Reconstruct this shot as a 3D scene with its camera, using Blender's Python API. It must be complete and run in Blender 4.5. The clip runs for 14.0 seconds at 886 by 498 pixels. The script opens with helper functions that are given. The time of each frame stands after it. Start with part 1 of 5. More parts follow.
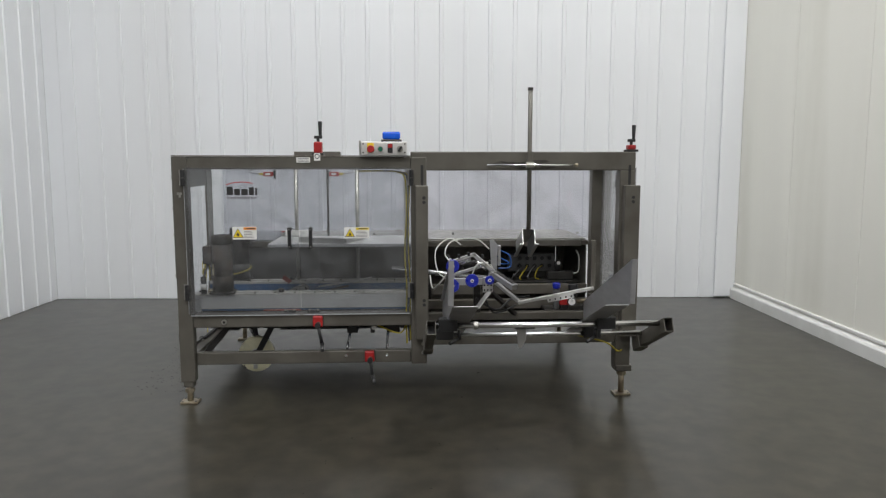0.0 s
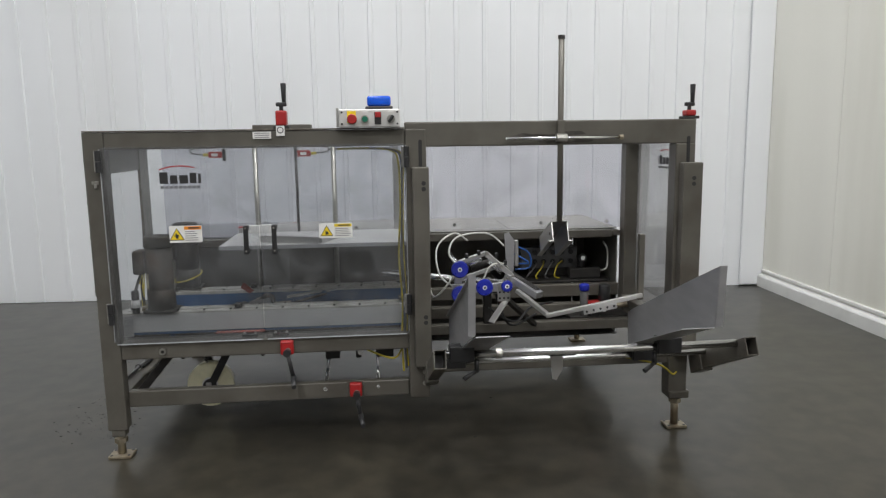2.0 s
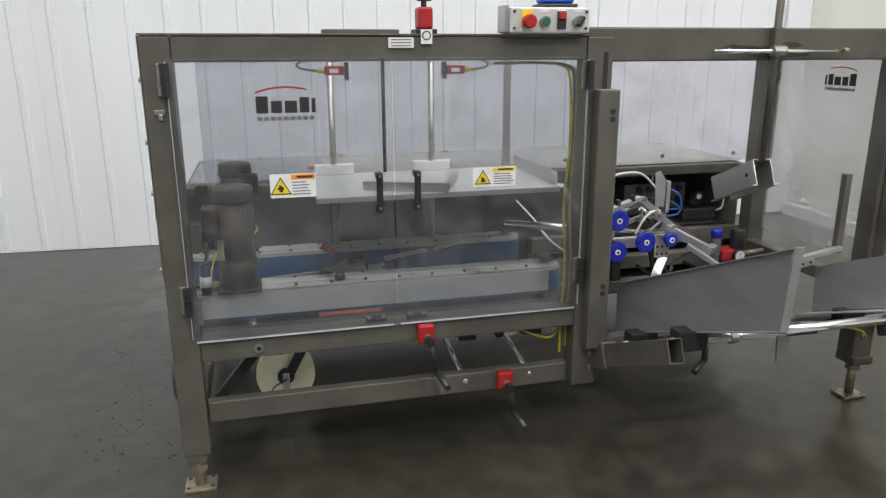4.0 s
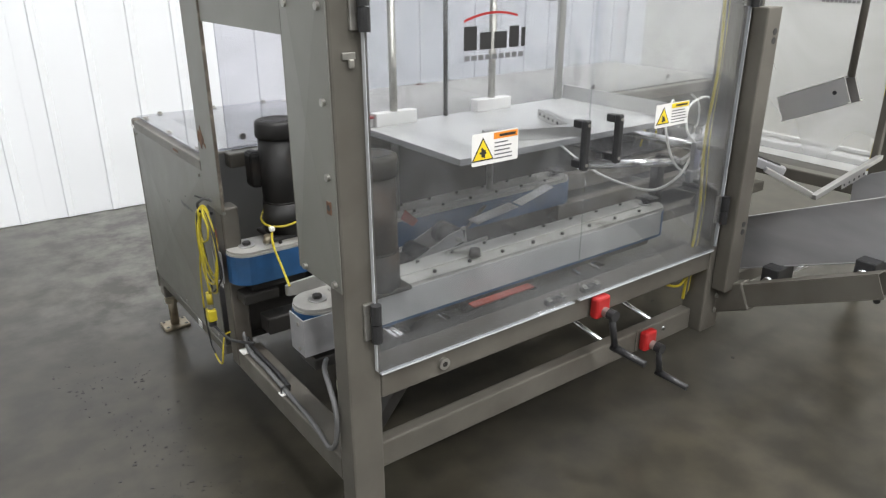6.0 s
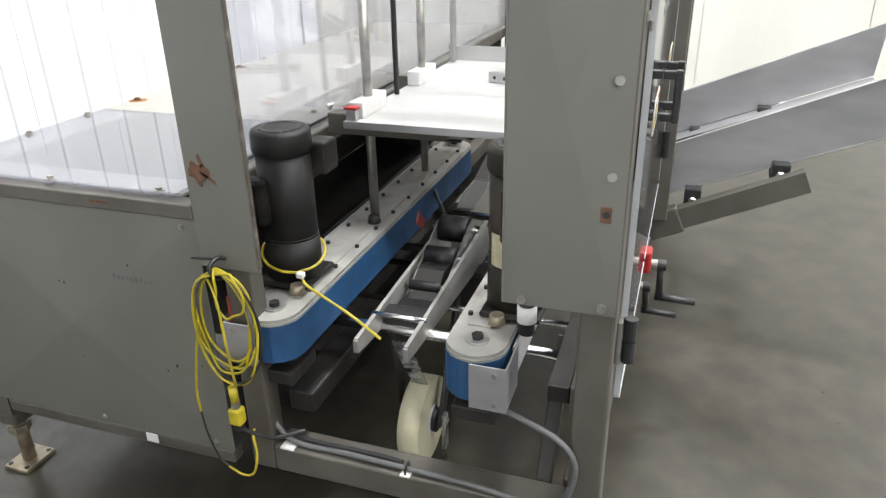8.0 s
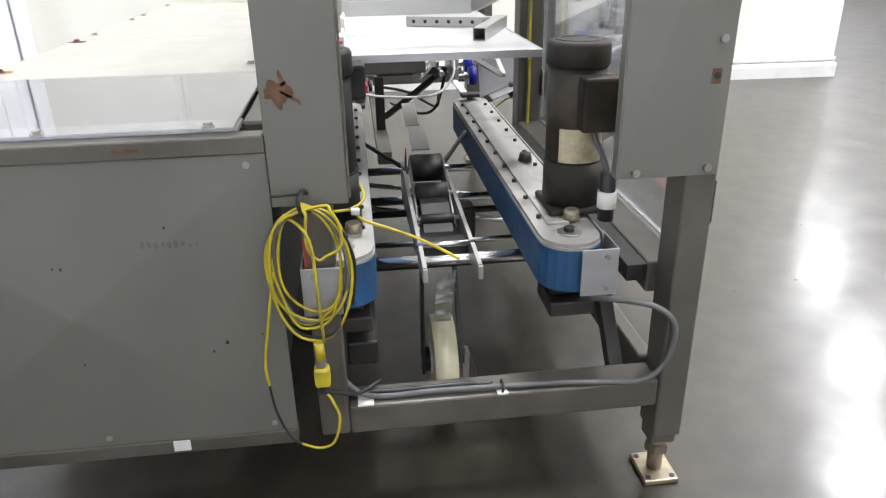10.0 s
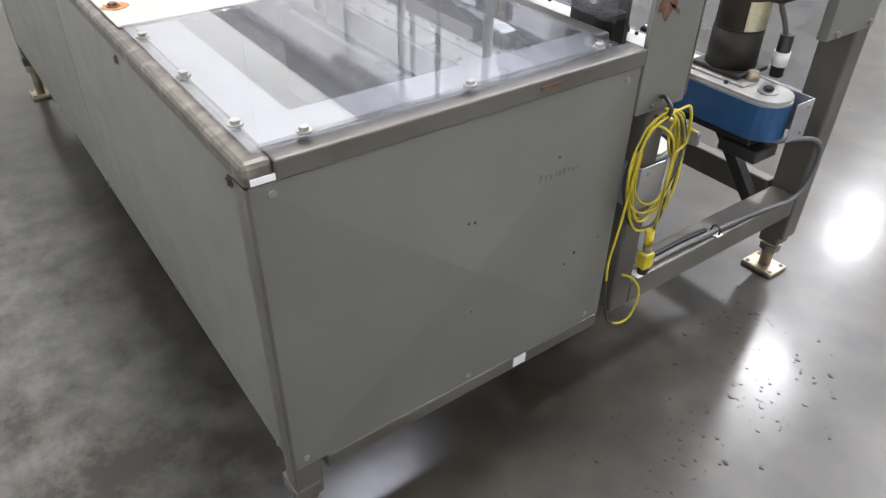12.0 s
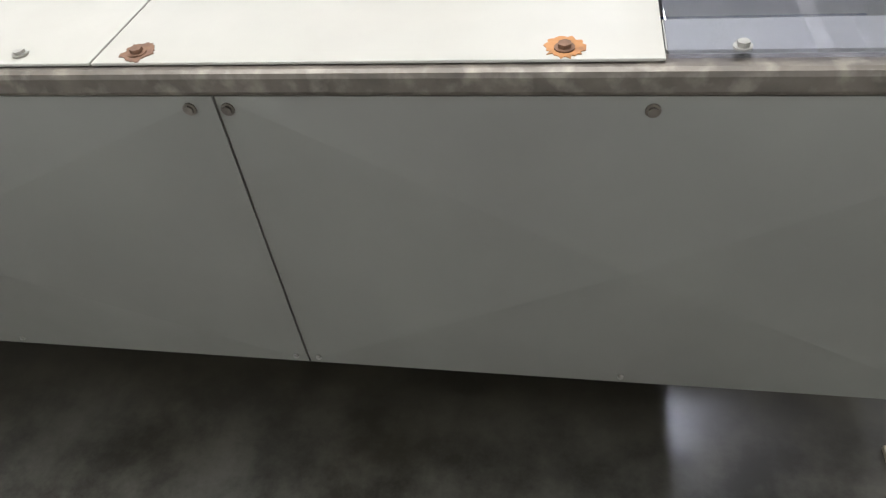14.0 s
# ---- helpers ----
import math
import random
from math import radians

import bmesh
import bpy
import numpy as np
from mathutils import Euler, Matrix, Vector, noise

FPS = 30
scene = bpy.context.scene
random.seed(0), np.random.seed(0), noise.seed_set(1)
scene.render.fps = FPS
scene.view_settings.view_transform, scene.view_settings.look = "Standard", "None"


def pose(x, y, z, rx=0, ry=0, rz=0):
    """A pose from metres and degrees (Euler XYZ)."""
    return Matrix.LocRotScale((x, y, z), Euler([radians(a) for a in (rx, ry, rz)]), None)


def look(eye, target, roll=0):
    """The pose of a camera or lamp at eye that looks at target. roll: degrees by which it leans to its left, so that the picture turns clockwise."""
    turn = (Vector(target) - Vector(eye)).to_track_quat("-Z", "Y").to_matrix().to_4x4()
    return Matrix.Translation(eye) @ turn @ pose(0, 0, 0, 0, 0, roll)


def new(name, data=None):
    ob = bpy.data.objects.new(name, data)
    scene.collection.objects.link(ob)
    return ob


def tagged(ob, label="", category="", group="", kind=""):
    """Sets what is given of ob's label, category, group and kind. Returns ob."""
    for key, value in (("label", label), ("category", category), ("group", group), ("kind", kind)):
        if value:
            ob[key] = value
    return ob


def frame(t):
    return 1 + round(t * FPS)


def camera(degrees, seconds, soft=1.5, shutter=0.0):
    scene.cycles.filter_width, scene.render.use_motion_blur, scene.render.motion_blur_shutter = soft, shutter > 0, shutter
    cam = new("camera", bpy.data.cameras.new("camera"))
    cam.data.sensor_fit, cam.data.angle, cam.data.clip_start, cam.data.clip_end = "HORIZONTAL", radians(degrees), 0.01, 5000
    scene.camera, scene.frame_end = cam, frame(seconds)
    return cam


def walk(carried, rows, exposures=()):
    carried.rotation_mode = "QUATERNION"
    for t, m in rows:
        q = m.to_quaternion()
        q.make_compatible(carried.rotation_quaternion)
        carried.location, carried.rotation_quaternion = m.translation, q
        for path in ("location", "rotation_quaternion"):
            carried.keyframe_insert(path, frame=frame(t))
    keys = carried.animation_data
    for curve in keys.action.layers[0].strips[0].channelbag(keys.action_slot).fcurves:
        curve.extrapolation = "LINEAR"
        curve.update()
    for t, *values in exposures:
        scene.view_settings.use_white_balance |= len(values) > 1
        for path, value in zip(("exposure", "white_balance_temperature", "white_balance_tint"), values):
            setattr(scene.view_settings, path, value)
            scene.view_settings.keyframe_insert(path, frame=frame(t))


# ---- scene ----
cam = camera(63.5, 14.0, soft=1.25)
PATH = [
    (0, (1.172, -3.761, 1.272), (1.288, -1.778, 1.035), 0.0),
    (0.5, (1.169, -3.624, 1.202), (1.315, -1.65, 0.918), 0.8),
    (1, (1.145, -3.383, 1.203), (1.346, -1.413, 0.921), -0.2),
    (1.5, (1.188, -3.115, 1.281), (1.42, -1.152, 0.977), -0.3),
    (2, (1.097, -2.861, 1.268), (1.283, -0.893, 0.963), -0.8),
    (2.5, (0.939, -2.624, 1.284), (1.21, -0.676, 0.922), -1.0),
    (3, (0.798, -2.366, 1.282), (1.12, -0.434, 0.878), -1.1),
    (3.5, (0.531, -2.166, 1.259), (0.92, -0.263, 0.785), 1.2),
    (4, (0.288, -1.992, 1.269), (0.756, -0.122, 0.735), -0.2),
    (4.2, (0.209, -1.896, 1.258), (0.702, -0.039, 0.703), 0.0),
    (6.3, (-0.714, -0.971, 1.269), (0.508, 0.407, 0.49), -0.2),
    (6.5, (-0.793, -0.873, 1.276), (0.505, 0.423, 0.478), -0.2),
    (7, (-0.874, -0.611, 1.254), (0.558, 0.513, 0.427), -0.4),
    (7.2, (-0.893, -0.491, 1.265), (0.595, 0.551, 0.428), -0.8),
    (9.5, (-1.127, 0.473, 1.1), (0.706, 0.315, 0.316), -1.1),
    (10, (-1.116, 0.61, 1.064), (0.702, 0.398, 0.256), -1.1),
    (10.5, (-1.03, 0.869, 1.088), (0.757, 0.589, 0.234), -0.3),
    (11, (-0.981, 1.164, 1.153), (0.769, 0.8, 0.257), -0.5),
    (11.5, (-0.885, 1.41, 1.174), (0.667, 0.721, 0.117), 1.7),
    (12, (-0.716, 1.676, 1.194), (0.589, 0.724, 0.015), 0.9),
    (12.5, (-0.52, 1.919, 1.214), (0.359, 0.695, -0.101), -3.4),
    (13, (-0.192, 2.025, 1.217), (0.448, 0.728, -0.164), -7.4),
    (13.2, (-0.031, 2.064, 1.21), (0.505, 0.733, -0.183), -7.2),
    (13.5, (0.217, 2.118, 1.212), (0.659, 0.767, -0.196), -8.4),
    (14, (0.629, 2.13, 1.191), (0.971, 0.73, -0.196), -7.5),
]
walk(cam, [(t, look(eye, aim, roll)) for t, eye, aim, roll in PATH],
     exposures=[(0.0, -0.12, 6600, 10), (3.0, 0.04, 6600, 10), (4.2, 0.28, 6600, 10), (6.5, 0.95, 6600, 10), (7.2, 1.08, 6600, 10), (9.5, 1.12, 6480, 12),
                (11.0, 1.16, 6380, 14), (12.2, 1.24, 6350, 14), (13.0, 1.16, 6400, 12), (14.0, 1.0, 6500, 11)])

# ---- light: high-bay lamps over the hall, with added fill ----
world = bpy.data.worlds.new("world")
scene.world = world
world.use_nodes = True
world.node_tree.nodes["Background"].inputs[0].default_value = (0.9, 0.95, 1.0, 1)
world.node_tree.nodes["Background"].inputs[1].default_value = 0.003
LAMP_POWER = 104
CEILING_FILL_POWER = 50      # up-facing lights added above the housings to brighten the ceiling
# the last two are added fill for the machine and the cream wall
LAMPS = [(-0.4, -2.8), (-0.4, -6.3), (0.3, -10.7), (2.6, -6.4), (3.8, -11.2), (6.6, -6.5), (9.1, -8.2), (12.8, -9.9), (16.5, -11.5), (-6.0, -4.5), (-5.5, -10.0), (0.5, 0.2), (3.4, -0.6)]


# ---- materials ----
def material(name, color, rough=0.5, metal=0.0, scale=8.0, vary=0.12, bump=0.0, bump_scale=60.0, stain=None, stain_amount=0.0, stain_scale=2.5, rough_vary=0.1, coat=0.0, stretch=(1, 1, 1), spec=0.5):
    m = bpy.data.materials.new(name)
    m.use_nodes = True
    nt = m.node_tree
    b = nt.nodes["Principled BSDF"]
    b.inputs["Metallic"].default_value = metal
    b.inputs["Coat Weight"].default_value = coat
    b.inputs["Specular IOR Level"].default_value = spec
    tc = nt.nodes.new("ShaderNodeTexCoord")
    mp = nt.nodes.new("ShaderNodeMapping")
    mp.inputs["Scale"].default_value = stretch
    nt.links.new(tc.outputs["Object"], mp.inputs["Vector"])

    def noise_node(s, detail):
        n = nt.nodes.new("ShaderNodeTexNoise")
        n.inputs["Scale"].default_value = s
        n.inputs["Detail"].default_value = detail
        nt.links.new(mp.outputs["Vector"], n.inputs["Vector"])
        return n
    n1 = noise_node(scale, 6)
    ramp = nt.nodes.new("ShaderNodeValToRGB")
    ramp.color_ramp.elements[0].position, ramp.color_ramp.elements[1].position = 0.3, 0.7
    ramp.color_ramp.elements[0].color = (*[c * (1 - vary) for c in color], 1)
    ramp.color_ramp.elements[1].color = (*[min(1, c * (1 + vary)) for c in color], 1)
    nt.links.new(n1.outputs["Fac"], ramp.inputs["Fac"])
    out = ramp.outputs["Color"]
    if stain:
        n2 = noise_node(stain_scale, 8)
        r2 = nt.nodes.new("ShaderNodeValToRGB")
        r2.color_ramp.elements[0].position, r2.color_ramp.elements[1].position = 0.5, 0.72
        r2.color_ramp.elements[0].color = (0, 0, 0, 1)
        r2.color_ramp.elements[1].color = (stain_amount, stain_amount, stain_amount, 1)
        nt.links.new(n2.outputs["Fac"], r2.inputs["Fac"])
        mx = nt.nodes.new("ShaderNodeMix")
        mx.data_type = "RGBA"
        mx.inputs["B"].default_value = (*stain, 1)
        nt.links.new(r2.outputs["Color"], mx.inputs["Factor"])
        nt.links.new(out, mx.inputs["A"])
        out = mx.outputs["Result"]
    nt.links.new(out, b.inputs["Base Color"])
    n3 = noise_node(scale * 3.1, 5)
    mr = nt.nodes.new("ShaderNodeMapRange")
    mr.inputs["To Min"].default_value = max(0.02, rough - rough_vary)
    mr.inputs["To Max"].default_value = min(1, rough + rough_vary)
    nt.links.new(n3.outputs["Fac"], mr.inputs["Value"])
    nt.links.new(mr.outputs["Result"], b.inputs["Roughness"])
    if bump:
        n4 = noise_node(bump_scale, 4)
        bp = nt.nodes.new("ShaderNodeBump")
        bp.inputs["Strength"].default_value = bump
        bp.inputs["Distance"].default_value = 0.0012
        nt.links.new(n4.outputs["Fac"], bp.inputs["Height"])
        nt.links.new(bp.outputs["Normal"], b.inputs["Normal"])
    return m


def clear_sheet(name, tint, haze, rough, haze_scale=3.0, patchy=(0.3, 2.6)):
    """Scratched clear plastic: see-through, with a gloss and a patchy film of dust."""
    m = bpy.data.materials.new(name)
    m.use_nodes = True
    nt = m.node_tree
    nt.nodes.remove(nt.nodes["Principled BSDF"])
    outp = nt.nodes["Material Output"]
    tr = nt.nodes.new("ShaderNodeBsdfTransparent")
    tr.inputs["Color"].default_value = (*tint, 1)
    df = nt.nodes.new("ShaderNodeBsdfDiffuse")
    df.inputs["Color"].default_value = (0.75, 0.76, 0.78, 1)
    gl = nt.nodes.new("ShaderNodeBsdfGlossy")
    gl.inputs["Roughness"].default_value = rough
    lw = nt.nodes.new("ShaderNodeLayerWeight")
    lw.inputs["Blend"].default_value = 0.5
    pw = nt.nodes.new("ShaderNodeMath")
    pw.operation = "POWER"
    pw.inputs[1].default_value = 3.2
    nt.links.new(lw.outputs["Facing"], pw.inputs[0])
    fr = nt.nodes.new("ShaderNodeMath")
    fr.operation, fr.use_clamp = "MULTIPLY_ADD", True
    fr.inputs[1].default_value, fr.inputs[2].default_value = 0.9, 0.06
    nt.links.new(pw.outputs[0], fr.inputs[0])
    tc = nt.nodes.new("ShaderNodeTexCoord")
    nz = nt.nodes.new("ShaderNodeTexNoise")
    nz.inputs["Scale"].default_value = haze_scale
    nz.inputs["Detail"].default_value = 7
    nz.inputs["Distortion"].default_value = 1.2
    nt.links.new(tc.outputs["Object"], nz.inputs["Vector"])
    mr = nt.nodes.new("ShaderNodeMapRange")
    mr.inputs["From Min"].default_value, mr.inputs["From Max"].default_value = 0.42, 0.72
    mr.inputs["To Min"].default_value, mr.inputs["To Max"].default_value = haze * patchy[0], haze * patchy[1]
    nt.links.new(nz.outputs["Fac"], mr.inputs["Value"])
    m1 = nt.nodes.new("ShaderNodeMixShader")
    m2 = nt.nodes.new("ShaderNodeMixShader")
    nt.links.new(mr.outputs["Result"], m1.inputs["Fac"])
    nt.links.new(tr.outputs[0], m1.inputs[1])
    tl = nt.nodes.new("ShaderNodeBsdfTranslucent")
    tl.inputs["Color"].default_value = (0.75, 0.76, 0.8, 1)
    m0 = nt.nodes.new("ShaderNodeMixShader")
    nt.links.new(df.outputs[0], m0.inputs[1])
    nt.links.new(tl.outputs[0], m0.inputs[2])
    nt.links.new(m0.outputs[0], m1.inputs[2])
    nt.links.new(fr.outputs[0], m2.inputs["Fac"])
    nt.links.new(m1.outputs[0], m2.inputs[1])
    nt.links.new(gl.outputs[0], m2.inputs[2])
    nt.links.new(m2.outputs[0], outp.inputs["Surface"])
    return m


def glow(name, color, strength):
    m = bpy.data.materials.new(name)
    m.use_nodes = True
    b = m.node_tree.nodes["Principled BSDF"]
    b.inputs["Emission Color"].default_value = (*color, 1)
    b.inputs["Emission Strength"].default_value = strength
    return m


M_FRAME = material("grey_painted_steel", (0.112, 0.104, 0.088), 0.42, 0.25, 6, 0.18, 0.06, 90, (0.062, 0.05, 0.04), 0.6, 5)
M_PANEL = material("grey_panel_paint", (0.16, 0.158, 0.138), 0.4, 0.1, 4, 0.07, 0.03, 120, (0.125, 0.118, 0.103), 0.45, 2.2)
M_LID = material("tan_lid_paint", (0.35, 0.34, 0.3), 0.4, 0.0, 5, 0.06, 0.03, 80, (0.33, 0.31, 0.27), 0.4, 4)
M_WORN = material("worn_steel_edge", (0.105, 0.09, 0.072), 0.45, 0.3, 30, 0.3, 0.15, 90, (0.3, 0.27, 0.22), 0.55, 34)
M_ALU = material("brushed_aluminium", (0.44, 0.44, 0.45), 0.36, 0.68, 5, 0.08, 0.04, 200, (0.3, 0.3, 0.31), 0.5, 3, stretch=(1, 1, 4))
M_ALU_DULL = material("dull_aluminium_plate", (0.46, 0.45, 0.42), 0.42, 0.45, 9, 0.16, 0.04, 120, (0.1, 0.085, 0.065), 0.75, 9)
M_STAINLESS = material("stainless_steel", (0.5, 0.495, 0.48), 0.33, 0.85, 5, 0.05, rough_vary=0.03)
M_BRIGHT = material("bright_brushed_steel", (0.66, 0.65, 0.63), 0.36, 0.45, 6, 0.05, rough_vary=0.04)
M_CHROME = material("chrome_shaft", (0.78, 0.78, 0.78), 0.2, 1.0, 6, 0.04, rough_vary=0.03)
M_ZINC = material("zinc_bolt", (0.36, 0.35, 0.32), 0.35, 0.8, 40, 0.2)
M_BRASS = material("yellow_zinc", (0.3, 0.26, 0.19), 0.4, 0.7, 30, 0.25, 0.1, 60, (0.2, 0.13, 0.08), 0.5, 20)
M_GUARDPAINT = material("pale_guard_metal", (0.5, 0.5, 0.49), 0.4, 0.3, 6, 0.06, 0.02, 120, (0.35, 0.34, 0.32), 0.4, 5)
M_BLACK = material("black_plastic", (0.018, 0.018, 0.019), 0.42, 0.0, 20, 0.2)
# oily steel, its colour also lowered to deepen shade inside the machine
M_DARK = material("deepened_oily_steel", (0.03, 0.028, 0.026), 0.48, 0.3, 14, 0.3, 0.08, 60)
M_GREASE = material("dried_grease", (0.035, 0.03, 0.025), 0.5, 0.0, 40, 0.4, 0.1, 90, (0.1, 0.092, 0.078), 0.8, 24)
M_MOTOR = material("black_motor_paint", (0.011, 0.0105, 0.01), 0.5, 0.0, 12, 0.35, 0.15, 60, (0.045, 0.036, 0.028), 0.6, 9, spec=0.3)
M_MOTOR_GREY = material("greasy_grey_motor_paint", (0.022, 0.02, 0.0155), 0.55, 0.0, 12, 0.35, 0.15, 60, (0.075, 0.048, 0.03), 0.7, 9, spec=0.3)
M_BELT = material("blue_belt_rubber", (0.012, 0.066, 0.165), 0.6, 0.0, 18, 0.2, 0.08, 150, (0.03, 0.07, 0.12), 0.5, 8)
M_BLUE = material("blue_plastic", (0.01, 0.02, 0.3), 0.3, 0.0, 20, 0.1)
M_BEACON = material("blue_beacon_lens", (0.006, 0.09, 0.62), 0.18, 0.0, 20, 0.1, coat=0.5)
M_RED = material("red_plastic", (0.33, 0.014, 0.014), 0.4, 0.0, 25, 0.12)
M_GREEN = material("green_plastic", (0.01, 0.13, 0.08), 0.35)
M_YELLOW = material("yellow_cable", (0.46, 0.37, 0.02), 0.45, 0.0, 30, 0.15, stain=(0.12, 0.1, 0.02), stain_amount=0.7, stain_scale=14)
M_ORANGE = material("orange_rubber", (0.22, 0.035, 0.022), 0.5, 0.0, 12, 0.2)
M_CABLE = material("grey_cable", (0.1, 0.1, 0.1), 0.5, 0.0, 30, 0.12)
M_HOSE = material("white_air_hose", (0.62, 0.62, 0.58), 0.35, 0.0, 20, 0.06)
M_BHOSE = material("blue_air_hose", (0.03, 0.12, 0.4), 0.35)
M_TAPE = material("cream_tape_roll", (0.78, 0.74, 0.52), 0.35, 0.0, 40, 0.06, coat=0.3)
M_FILM = clear_sheet("clear_tape_film", (0.9, 0.9, 0.88), 0.35, 0.12, 20)
M_DOOR = clear_sheet("scratched_clear_door", (0.9, 0.91, 0.92), 0.062, 0.05, 7.0, (0.5, 1.7))
M_GUARD = clear_sheet("clear_guard_sheet", (0.9, 0.9, 0.93), 0.06, 0.03)
M_LIDCLEAR = clear_sheet("clear_lid_sheet", (0.86, 0.87, 0.92), 0.085, 0.02, 4.0, (0.6, 1.5))
M_ENDCLEAR = clear_sheet("hazy_end_sheet", (0.88, 0.88, 0.88), 0.3, 0.08, 2.0, (0.9, 1.15))
M_EDGE = material("sheet_edge", (0.45, 0.46, 0.47), 0.3)
M_LABEL = material("label_white", (0.72, 0.71, 0.69), 0.45, 0, 30, 0.05)
M_LYELLOW = material("label_yellow", (0.75, 0.55, 0.02), 0.45, 0, 30, 0.05)
M_LORANGE = material("label_orange", (0.75, 0.25, 0.02), 0.45, 0, 30, 0.05)
M_LBLACK = material("label_black", (0.02, 0.02, 0.02), 0.5)
M_LGREY = material("label_grey", (0.11, 0.11, 0.115), 0.5)
M_PLATE = material("motor_plate", (0.5, 0.45, 0.3), 0.4, 0.3, 40, 0.3, 0, 60, (0.15, 0.1, 0.06), 0.7, 25)
M_RUST = material("rust", (0.13, 0.065, 0.034), 0.75, 0, 40, 0.4, 0.3, 120, (0.06, 0.03, 0.02), 0.8, 30)
M_RUST_ORANGE = material("fresh_rust", (0.36, 0.16, 0.05), 0.75, 0, 40, 0.5, 0.3, 120, (0.14, 0.06, 0.025), 0.8, 40)
M_WALL = material("white_ribbed_sheet", (0.74, 0.755, 0.77), 0.42, 0.0, 1.2, 0.025, 0.01, 30, (0.66, 0.66, 0.65), 0.3, 0.9, stretch=(1, 1, 0.25))
M_CREAM = material("cream_wall_panel", (0.8, 0.79, 0.72), 0.45, 0.0, 0.9, 0.04, 0.04, 6, (0.6, 0.585, 0.5), 0.5, 1.1, stretch=(1.5, 1.5, 0.22))
M_CURB = material("white_kerb_paint", (0.72, 0.72, 0.7), 0.5, 0.0, 5, 0.05, 0.05, 30, (0.5, 0.49, 0.46), 0.4, 4)
M_HALL = material("hall_wall_paint", (0.35, 0.35, 0.34), 0.7, 0.0, 1, 0.08)
M_CEIL = material("hall_ceiling", (0.72, 0.74, 0.77), 0.8, 0.0, 1, 0.06)
M_HIGHBAY = glow("high_bay_lens", (1.0, 0.99, 0.96), 3.0)
M_HOUSING = material("lamp_housing", (0.3, 0.3, 0.3), 0.5, 0.4)


def floor_material():
    """Polished concrete: cloudy grey, fine grit, scuffs, uneven gloss."""
    m = material("polished_concrete", (0.028, 0.0248, 0.018), 0.42, 0.0, 1.3, 0.12, 0.05, 22, (0.02, 0.0182, 0.0138), 0.6, 2.1, 0.035, coat=0.5, spec=0.24)
    nt = m.node_tree
    b = nt.nodes["Principled BSDF"]
    src = b.inputs["Base Color"].links[0].from_socket
    tc = nt.nodes.new("ShaderNodeTexCoord")
    nz = nt.nodes.new("ShaderNodeTexNoise")
    nz.inputs["Scale"].default_value, nz.inputs["Detail"].default_value = 9, 14
    nt.links.new(tc.outputs["Object"], nz.inputs["Vector"])
    rp = nt.nodes.new("ShaderNodeValToRGB")
    rp.color_ramp.elements[0].position, rp.color_ramp.elements[0].color = 0.38, (0.82, 0.82, 0.81, 1)
    rp.color_ramp.elements[1].position, rp.color_ramp.elements[1].color = 0.64, (1.28, 1.27, 1.23, 1)
    nt.links.new(nz.outputs["Fac"], rp.inputs["Fac"])
    mx = nt.nodes.new("ShaderNodeMix")
    mx.data_type, mx.blend_type = "RGBA", "MULTIPLY"
    mx.inputs["Factor"].default_value = 1.0
    nt.links.new(src, mx.inputs["A"])
    nt.links.new(rp.outputs["Color"], mx.inputs["B"])
    # the polish is uneven: patches and fine wear in the gloss
    gz = nt.nodes.new("ShaderNodeTexNoise")
    gz.inputs["Scale"].default_value, gz.inputs["Detail"].default_value, gz.inputs["Roughness"].default_value = 5.0, 12, 0.65
    nt.links.new(tc.outputs["Object"], gz.inputs["Vector"])
    gr = nt.nodes.new("ShaderNodeMapRange")
    gr.inputs["From Min"].default_value, gr.inputs["From Max"].default_value = 0.35, 0.65
    gr.inputs["To Min"].default_value, gr.inputs["To Max"].default_value = 0.13, 0.27
    nt.links.new(gz.outputs["Fac"], gr.inputs["Value"])
    nt.links.new(gr.outputs["Result"], b.inputs["Coat Roughness"])
    # worn walkway behind the cabinet: the polish has gone in pale flakes
    sp = nt.nodes.new("ShaderNodeSeparateXYZ")
    wz = nt.nodes.new("ShaderNodeTexNoise")
    wz.inputs["Scale"].default_value, wz.inputs["Detail"].default_value, wz.inputs["Roughness"].default_value = 4.5, 14, 0.7
    nt.links.new(tc.outputs["Object"], sp.inputs[0])
    nt.links.new(tc.outputs["Object"], wz.inputs["Vector"])
    my = nt.nodes.new("ShaderNodeMapRange")
    my.inputs["From Min"].default_value, my.inputs["From Max"].default_value = 1.3, 1.75
    mxx = nt.nodes.new("ShaderNodeMapRange")
    mxx.inputs["From Min"].default_value, mxx.inputs["From Max"].default_value = 2.4, 1.5
    wn = nt.nodes.new("ShaderNodeMapRange")
    wn.inputs["From Min"].default_value, wn.inputs["From Max"].default_value = 0.4, 0.72
    nt.links.new(sp.outputs["Y"], my.inputs["Value"])
    nt.links.new(sp.outputs["X"], mxx.inputs["Value"])
    nt.links.new(wz.outputs["Fac"], wn.inputs["Value"])
    mxl = nt.nodes.new("ShaderNodeMapRange")
    mxl.inputs["From Min"].default_value, mxl.inputs["From Max"].default_value = -0.6, 0.1
    nt.links.new(sp.outputs["X"], mxl.inputs["Value"])
    k0, k1, k2 = nt.nodes.new("ShaderNodeMath"), nt.nodes.new("ShaderNodeMath"), nt.nodes.new("ShaderNodeMath")
    k0.operation = k1.operation = k2.operation = "MULTIPLY"
    nt.links.new(mxx.outputs["Result"], k0.inputs[0])
